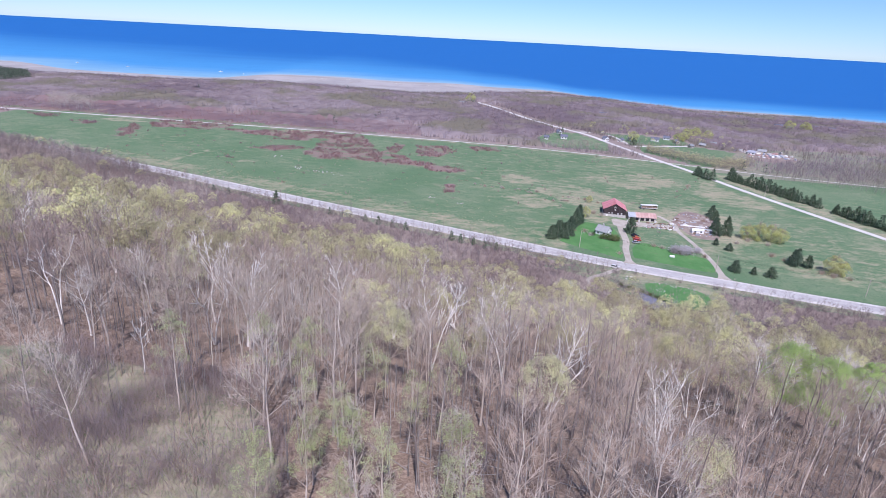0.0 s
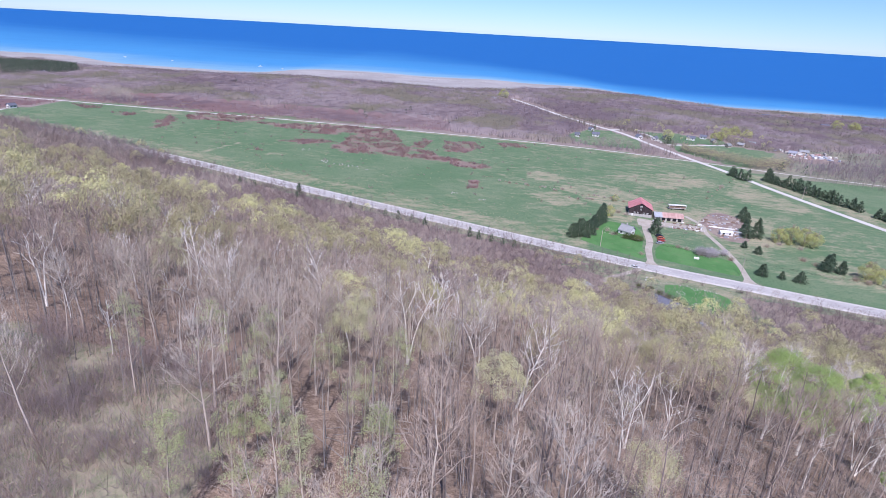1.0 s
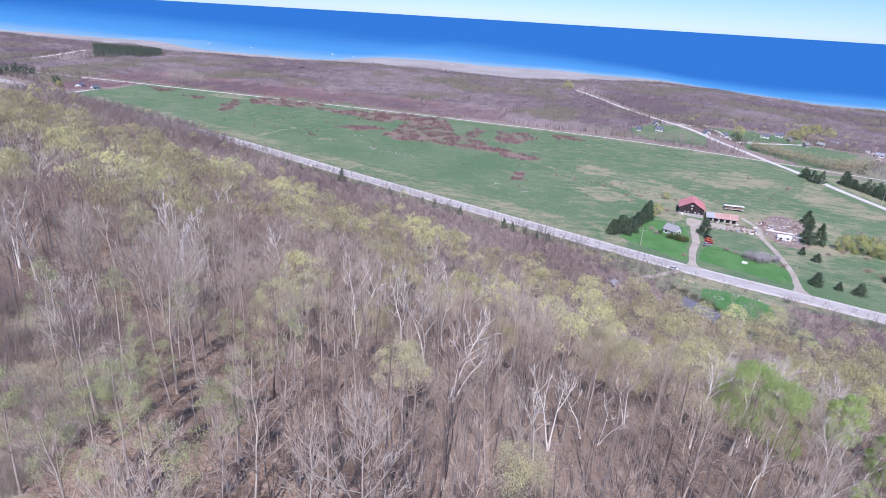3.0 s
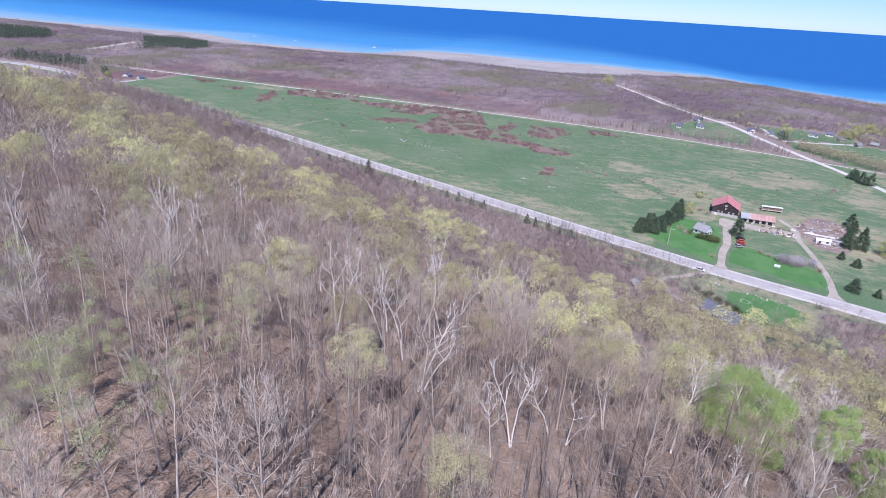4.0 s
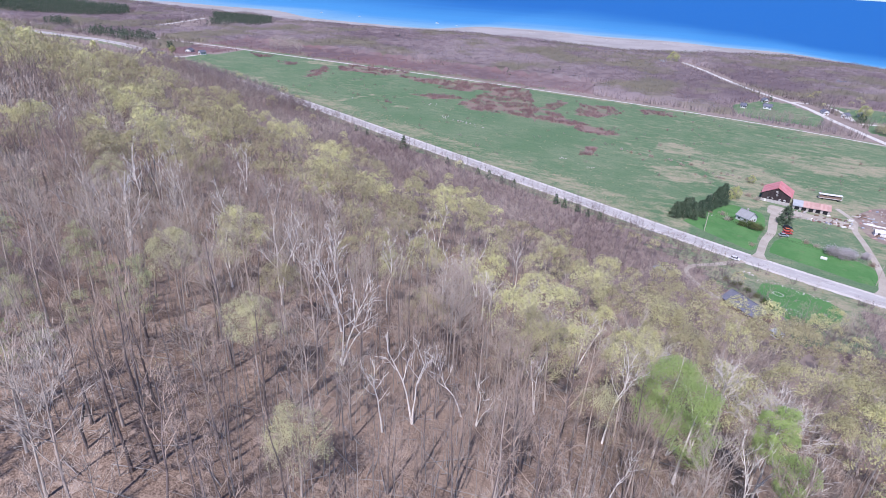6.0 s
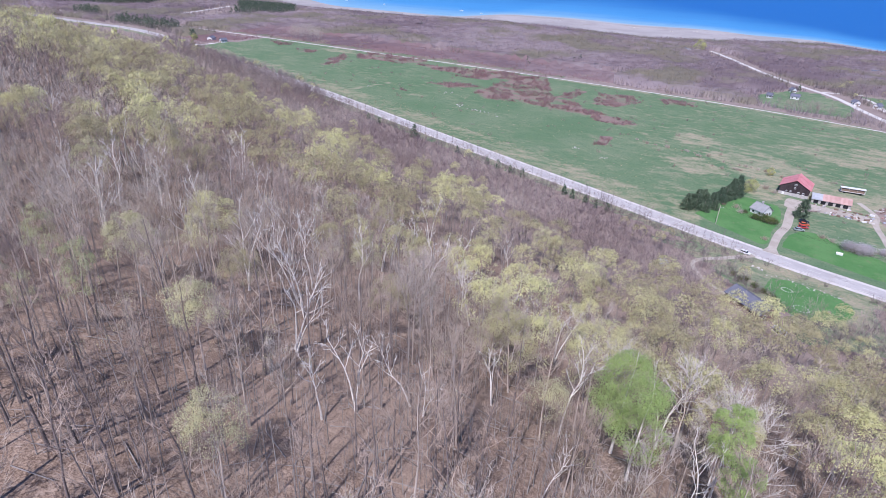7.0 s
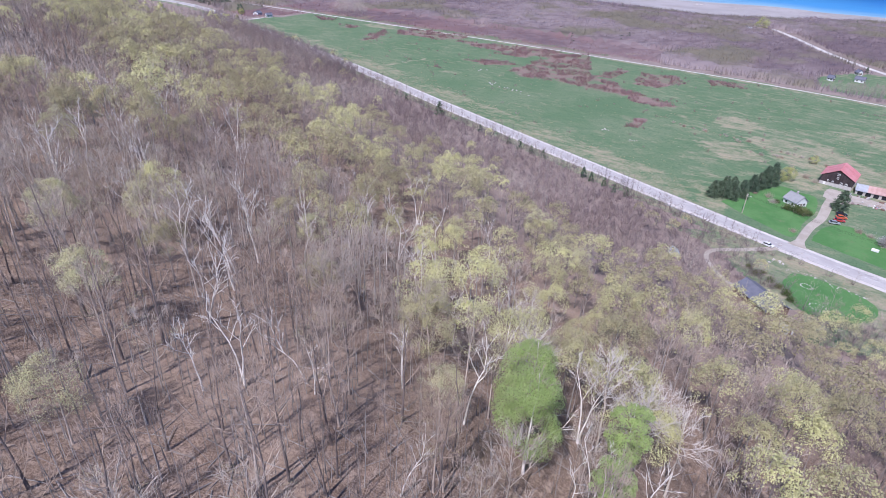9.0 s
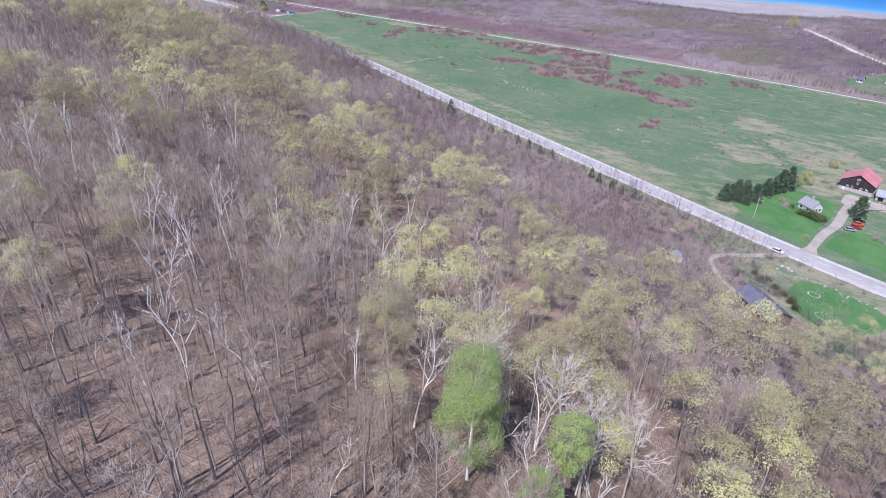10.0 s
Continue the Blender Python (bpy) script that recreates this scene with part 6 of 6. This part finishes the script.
def rock(x, y, r, label="pale field stone lying in the grass", group="field stones"):
    g = np.random.default_rng(int(abs(x * 31 + y * 17) * 10))
    bm = bmesh.new()
    bmesh.ops.create_icosphere(bm, subdivisions=1, radius=r)
    for v in bm.verts:
        v.co *= g.uniform(0.75, 1.2)
        v.co.z *= 0.65
    me = bpy.data.meshes.new("stone")
    bm.to_mesh(me)
    bm.free()
    me.materials.append(ROCK)
    ob = new("stone", me)
    ob.matrix_basis = pose(x, y, float(height(x, y)) + r * 0.25, 0, 0, g.uniform(0, 360))
    return tagged(ob, label, "stone", group)


for cx, cy, n, sx, sy, r in ((-126.6, 461, 4, 2.5, 1.5, 0.9), (-104.6, 429, 9, 3, 2, 1.0), (-90, 425, 5, 2.5, 0.8, 0.8), (-80, 423.5, 8, 5, 0.9, 0.8), (-70, 418, 3, 2, 0.7, 0.6), (1, 379, 5, 2, 1.2, 0.7), (17.7, 370, 6, 2.5, 1.2, 0.8),
                             (-190, 440, 3, 2, 1, 0.6), (101.5, 264.6, 8, 2, 1.2, 0.8), (108, 261, 8, 3, 0.9, 0.5), (115, 259, 7, 3, 0.9, 0.45), (121, 256.5, 6, 2, 0.8, 0.5), (126, 256, 4, 1, 0.8, 0.6), (132, 254.5, 5, 2, 0.8, 0.5), (92, 250, 5, 1.5, 0.8, 0.6)):
    for _ in range(n):
        rock(cx + rng.normal(0, sx), cy + rng.normal(0, sy), r * rng.uniform(0.35, 0.85))
for cx, cy, rr in ((111.9, 249.3, 1.9), (115.4, 234.5, 2.6)):
    for k in range(14):
        rock(cx + rr * math.cos(k * 0.449), cy + rr * math.sin(k * 0.449), 0.32, "pale stone in a round garden bed edging", "bed edging stones")

for cx, cy in ((-272, 1383), (-216, 1392), (-92, 1352), (-27, 1337), (19, 1369)):
    for _ in range(5):
        rock(cx + rng.normal(0, 4), cy + rng.normal(0, 1.5), rng.uniform(0.9, 1.8), "pale boulder on the stony beach", "beach boulders")

SCRAP = (PLANK, TIN, BLUE_TARP, RUST_ROOF, WHITE_SIDING, BROWN_SIDING)
MIX = (0, 5, 5, 1, 5, 0, 2, 4, 5, 3)


def scrap_item(x, y, turn, lx, ly, h, mat, label):
    g = Geo()
    g.prism([(-lx / 2, 0), (lx / 2, 0), (lx / 2 * 0.94, h), (-lx / 2 * 0.9, h * 0.85)], "y", -ly / 2, ly / 2)
    ob = part("scrap", g, mat, None, label, bevel=min(lx, ly, h) * 0.12)
    ob.matrix_basis = pose(x, y, float(height(x, y)) + 0.1, 0, 0, turn)
    return tagged(ob, label, "scrap", "scrap yard")


LABELS = ("weathered grey planks stacked in the yard", "crumpled grey tin sheets in the yard", "pile under a faded bluish tarpaulin", "heap of rusty sheet iron", "discarded white panel on bare earth", "dark old boards piled in the yard")
for k in range(130):
    a, b = rng.uniform(162, 192), rng.uniform(338, 388)
    if inside(YARD, a, b):
        m = MIX[int(rng.integers(10))]
        scrap_item(a, b, -14 + rng.normal(0, 22), 0.5 + rng.exponential(1.3), rng.uniform(0.3, 1.1), rng.uniform(0.15, 0.9), SCRAP[m], LABELS[m])
scrap_item(171.5, 357, -12, 16, 1.2, 0.7, WHITE_SIDING, "long row of pale boards in the yard")
scrap_item(176, 351.5, -14, 12, 1.6, 0.8, TIN, "long low stack of grey tin sheets")
for k in range(60):
    a, b = rng.uniform(128, 159), rng.uniform(346, 360)
    m = MIX[int(rng.integers(10))]
    scrap_item(a, b, rng.normal(0, 40), 0.5 + rng.exponential(0.8), rng.uniform(0.4, 1.1), rng.uniform(0.3, 1.1), SCRAP[m], LABELS[m])
for k in range(54):
    m = (2, 0, 0, 3, 1, 4)[k % 6]
    scrap_item(rng.uniform(342, 400), rng.uniform(622, 658), rng.uniform(0, 180), rng.uniform(1.5, 6), rng.uniform(1, 3), rng.uniform(0.6, 2.4), SCRAP[m], LABELS[m])
box = thing("white_tank", 136.0, 298.5, float(height(136, 298.5)) + 0.1, -15, "white oblong tank lying on the lawn", "tank")
part("shell", Geo().prism([(-0.6, 0.15), (-0.3, 0), (0.3, 0), (0.6, 0.15), (0.6, 0.9), (0.35, 1.15), (-0.35, 1.15), (-0.6, 0.9)], "x", -1.3, 1.3), WHITE_SIDING, box, bevel=0.05)
for px in (-0.8, 0.8):
    part("foot", Geo().box(px - 0.1, -0.5, -0.1, px + 0.1, 0.5, 0.12), PLANK, box)
bench = thing("picnic_table", 88.0, 331, float(height(88, 331)) + 0.1, 20, "dark wooden picnic table on the lawn", "table")
part("tabletop", Geo().box(-1, -0.4, 0.7, 1, 0.4, 0.76), BROWN_SIDING, bench)
for sy in (-0.75, 0.75):
    part("seat", Geo().box(-1, sy - 0.15, 0.42, 1, sy + 0.15, 0.47), BROWN_SIDING, bench)
for px in (-0.7, 0.7):
    for sy in (-1, 1):
        part("leg", Geo().rod((px, sy * 0.7, 0), (px, sy * 0.15, 0.7), 0.05, sides=4), BROWN_SIDING, bench)


# ---- poles and wires ----
def pole(x, y, h=9.5, lamp=False, turn=-18):
    p = thing("utility_pole", x, y, float(height(x, y)), turn, "weathered wooden utility pole beside the highway", "pole", "utility poles")
    part("shaft", Geo().rod((0, 0, -0.5), (0, 0, h), 0.16, 0.11, 8), BARK, p)
    part("crossarm", Geo().box(-0.06, -1.1, h - 0.8, 0.06, 1.1, h - 0.66), PLANK, p)
    for yy in (-1.0, 0, 1.0):
        part("insulator", Geo().rod((0, yy, h - 0.66), (0, yy, h - 0.5), 0.05, 0.03, 6), TIN, p)
    if lamp:
        part("lamp_arm", Geo().rod((0, 0, h - 1.2), (1.4, 0, h - 0.9), 0.04, sides=6), TIN, p)
        part("lamp_head", Geo().box(1.2, -0.15, h - 1.0, 1.8, 0.15, h - 0.85), WHITE_SIDING, p, "pale lamp head")
    return p


POLES = [(85, 304.4), (153, 281.5), (222, 263), (290, 245)]
for i, (px, py) in enumerate(POLES):
    pole(px, py, lamp=i == 0)
pole(270, 452, turn=-60), pole(225, 570, turn=-60)
wires = Geo()
for (ax, ay), (bx, by) in zip(POLES[:-1], POLES[1:]):
    for o in (-1.0, 0.0, 1.0):
        prev = None
        for k in range(9):
            f = k / 8
            px, py = ax + (bx - ax) * f + 0.3 * o, ay + (by - ay) * f + o
            pz = float(height(ax, ay)) * (1 - f) + float(height(bx, by)) * f + 9.0 - 4 * 1.1 * f * (1 - f)
            if prev:
                wires.rod(prev, (px, py, pz), 0.022, sides=3)
            prev = (px, py, pz)
tagged(part("power_line", wires, RUBBER), "thin dark overhead wires along the highway", "wires")
guard = thing("guard_rail", 62, 288.0, float(height(62, 288)) + 0.1, -20.5, "low pale roadside guard rail", "guard rail")
part("rail", Geo().box(-9, -0.05, 0.45, 9, 0.05, 0.75), TIN, guard)
for k in range(10):
    part("post", Geo().box(-8.8 + k * 1.95, 0.05, -0.3, -8.65 + k * 1.95, 0.2, 0.8), PLANK, guard)

# ---- farm and roadside trees ----
CON_MATS = {"trunk": BARK, "leaves": NEEDLE}
spruce = [tree_thing("spruce_tree", make_conifer(900 + k, h=10, w=4.4 - 0.3 * k, whorls=15, boughs=15, needles=13, size=0.62), CON_MATS, "dark green spruce standing on the grass by the farm", "tree", "farm conifers") for k in range(3)]
cedar = [tree_thing("cedar_tree", make_conifer(910 + k, h=7.5, w=3.2, whorls=9, boughs=10, needles=6, size=0.85, base=0.02), CON_MATS, "dark green cedar in the row along the side road", "tree", "roadside cedars") for k in range(3)]
for x, y, k, s, t in ((70.5, 315, 0, 0.8, 0.95), (75, 318, 1, 0.95, 1.0), (79, 322, 2, 0.9, 0.8), (82.5, 328, 0, 0.75, 0.85), (86, 334, 1, 0.85, 0.9), (91, 342, 2, 1.0, 1.05), (94, 348, 0, 0.95, 1.15), (124, 336, 0, 1.05, 0.85), (72.5, 320, 2, 0.7, 0.9), (78, 327, 0, 0.8, 0.9), (84, 322, 1, 0.6, 0.8), (88.5, 338, 2, 0.8, 1.0), (80, 317, 0, 0.6, 0.8),
                      (195, 382, 0, 0.9, 0.9), (194, 374, 1, 0.8, 0.85), (188, 345, 1, 1.0, 1.15), (181, 343, 2, 0.85, 0.9), (184, 352, 0, 0.9, 0.9), (172.5, 325, 2, 0.55, 0.7), (177, 317, 0, 0.65, 0.65), (165, 284.5, 0, 0.85, 0.7), (174, 282, 2, 0.5, 0.8),
                      (182, 279.5, 0, 0.8, 0.7), (206, 300, 1, 0.95, 0.9), (210, 304, 0, 0.9, 0.9), (213, 298, 2, 0.85, 0.8)):
    plant(spruce[k], x, y, scale=s * 1.12, tall=t)
for (ax, ay), (bx, by), n in (((258, 506), (296, 428), 44), ((298, 420), (318, 372), 24), ((233, 515), (239, 494), 9), ((320, 365), (350, 300), 26)):
    for k in range(n):
        f = (k + rng.uniform(0, 0.9)) / n
        plant(cedar[int(rng.integers(3))], ax + (bx - ax) * f + 5 + rng.normal(0, 1.6), ay + (by - ay) * f + rng.normal(0, 1.2), scale=rng.uniform(0.7, 1.3), tall=rng.uniform(0.8, 1.25))
for x, y, s in ((218, 636, 0.9), (222, 640, 0.7), (150, 692, 0.6), (141, 660, 0.5), (-470, 523, 1.0), (-478, 527, 0.9), (-464, 520, 0.8), (-95, 337, 0.95), (-38, 318, 0.5), (-30, 314, 0.6), (-22, 312, 0.5), (-14, 309, 0.55), (12, 298, 0.6), (17, 295, 0.55), (24, 293, 0.5), (30, 289, 0.45), (36, 288, 0.5), (-60, 326, 0.5), (-128, 350, 0.5), (-140, 356, 0.45)):
    plant(cedar[int(rng.integers(3))], x, y, scale=s, tall=1.25, label="small dark conifer beside the highway" if x < 60 else "dark conifer among the houses")
willow = tree_thing("willow_tree", make_tree(920, h=9.5, limbs=18, subs=6, twigs=700, tw=0.05, tl=1.6, spread=0.5, low=0.02, rise=0.8, r0=0.35, leaves=3800, leaf=0.27, dome=5.0, clumps=54, skirt=-0.99, spray=0.16, sprays=10), {"trunk": BARK, "crown": TWIG, "leaves": WILLOW_LEAF},
                    "wide yellow-green willow in new leaf in the field", "tree", "willows")
for x, y, s in ((199, 340, 0.95), (206, 339, 1.15), (213, 338, 1.1), (218, 336, 0.95), (222, 291, 1.05), (226, 289, 0.85), (101, 361, 0.75), (97, 356, 0.6), (225, 658, 1.25), (285, 683, 1.0), (304, 702, 1.4), (318, 712, 1.5), (333, 708, 1.3), (296, 690, 1.1), (526, 866, 1.5), (545, 860, 1.5), (552, 862, 1.2), (47, 872, 1.6), (-458, 512, 0.7), (112, 396, 0.5)):
    plant(willow, x, y, scale=s)
lilac = tree_thing("blossom_shrub", make_shrub(930, h=4.8, w=4.6, twigs=150, tw=0.06, leaves=2200, leaf=0.28), {"crown": TWIG, "leaves": BLOSSOM}, "pale blossoming shrub on the lawn beside the lane", "shrub", "blossom shrubs")
for x, y, s in ((140, 305.5, 1.0), (144.5, 304, 1.1), (148, 305.5, 0.9), (154.5, 308.5, 0.7)):
    plant(lilac, x, y, scale=s)
shrub = tree_thing("green_shrub", make_shrub(940, h=2.4, w=2.6, twigs=60, tw=0.06, leaves=700, leaf=0.3), {"crown": TWIG, "leaves": SHRUB_LEAF}, "dark green shrub in front of the farmhouse", "shrub", "farm shrubs")
for x, y, s in ((102.5, 321, 0.9), (106, 320.5, 1.1), (108.5, 319, 1.1), (111, 320, 0.8), (98, 326, 0.6), (97.5, 248, 0.8), (95, 246, 0.7), (100, 243, 0.8), (103, 240, 0.8), (105.5, 236, 0.9), (107, 232, 0.8), (92.5, 250, 0.7)):
    plant(shrub, x, y, scale=s * (1.3 if y > 300 else 1.0))
bush = tree_thing("bare_bush", make_shrub(950, h=3.0, w=3.2, twigs=160, tw=0.06), {"crown": TWIG}, "rounded leafless brown bush", "shrub", "bare bushes")
for x, y, s in ((106, 297.5, 0.8), (96, 325, 1.0), (94, 331, 1.0), (198, 336, 1.0), (208, 331, 1.0), (200, 312, 1.1), (204, 306, 1.0), (216, 290, 1.0), (222, 288, 1.0), (113, 366, 1.0), (109, 370, 1.1), (131, 314, 0.9), (135, 312, 0.8), (220, 286, 0.9), (156, 302, 0.9), (228, 284, 1.0), (188, 330, 0.9), (87.5, 221.5, 1.1), (90.5, 217, 1.2), (94, 214, 1.1), (97, 210.5, 1.25), (100.5, 208, 1.0), (85.5, 225.5, 0.9), (93, 208, 1.2), (102, 203, 1.1), (88, 212, 1.1), (109, 203, 0.9)):
    plant(bush, x, y, scale=s)
for k in range(46):
    f = rng.random()
    row = ((66, 392, 136, 399), (188, 428, 236, 502), (60, 415, 110, 402), (30, 420, 66, 416))[k % 4]
    plant(bush, row[0] + (row[2] - row[0]) * f + rng.normal(0, 1.5), row[1] + (row[3] - row[1]) * f + rng.normal(0, 1.5), scale=rng.uniform(0.35, 0.8), label="small leafless bush along an old field hedgerow")
xs, ys = np.concatenate([rng.uniform(124, 166, 60), rng.uniform(-420, 330, 150)]), np.concatenate([rng.uniform(576, 602, 60), np.zeros(150)])
ys[60:] = np.interp(xs[60:], RAIL[:, 0], RAIL[:, 1]) + rng.choice([-5, 5, 7], 150) + rng.normal(0, 0.6, 150)
sp = [(int(rng.integers(4)), a, b, float(height(a, b)), rng.uniform(0, 6.28), s, s) for a, b, s in zip(xs, ys, np.where(np.arange(210) < 60, rng.uniform(0.5, 0.8, 210), rng.uniform(0.15, 0.4, 210)))]
stuff("trailside_trees", coarse[:4], sp, rng.random(210) * 0.6, {"trunk": WOOD_TRUNK, "crown": WOOD_TWIG}, "leafless trees and bushes along the gravel trail", "trees", NAMES)
# young plantation in pale leaf, in rows beside the side road
xs, ys = [], []
for r_ in range(12):
    for k in range(40):
        f = k / 39
        xs.append(222 + 76 * f + 2.0 * r_ * f + 0.6 * r_ + rng.normal(0, 0.7)), ys.append(600 - 52 * min(1, 1.6 * f) + 3.4 * r_ * (0.35 + 0.65 * f) + rng.normal(0, 0.7))
young = [make_tree(960 + k, h=6.5, limbs=5, subs=1, twigs=46, tw=0.09, tl=1.3, spread=0.28, low=0.12, sides=3, leaves=80, leaf=0.32, cloud=0.8, lite=True) for k in range(3)]
sp = [(int(rng.integers(3)), a, b, float(height(a, b)), rng.uniform(0, 6.28), s, s) for a, b, s in zip(xs, ys, rng.uniform(0.6, 1.1, len(xs)))]
stuff("young_plantation", young, sp, 0.15 + 0.4 * rng.random(len(xs)), {"trunk": WOOD_TRUNK, "crown": WOOD_TWIG, "leaves": BUD}, "rows of young budding trees beside the side road", "plantation", NAMES)

# the patterns from which the trees were copied are taken away again
for root in bare + aspen + slender + budding + bright + [budding_open] + birch + poplar + pale + spruce + cedar + [GREEN, GREEN_SMALL, GREEN_SLIM, willow, lilac, shrub, bush]:
    for o in (*root.children_recursive, root):
        bpy.data.objects.remove(o)
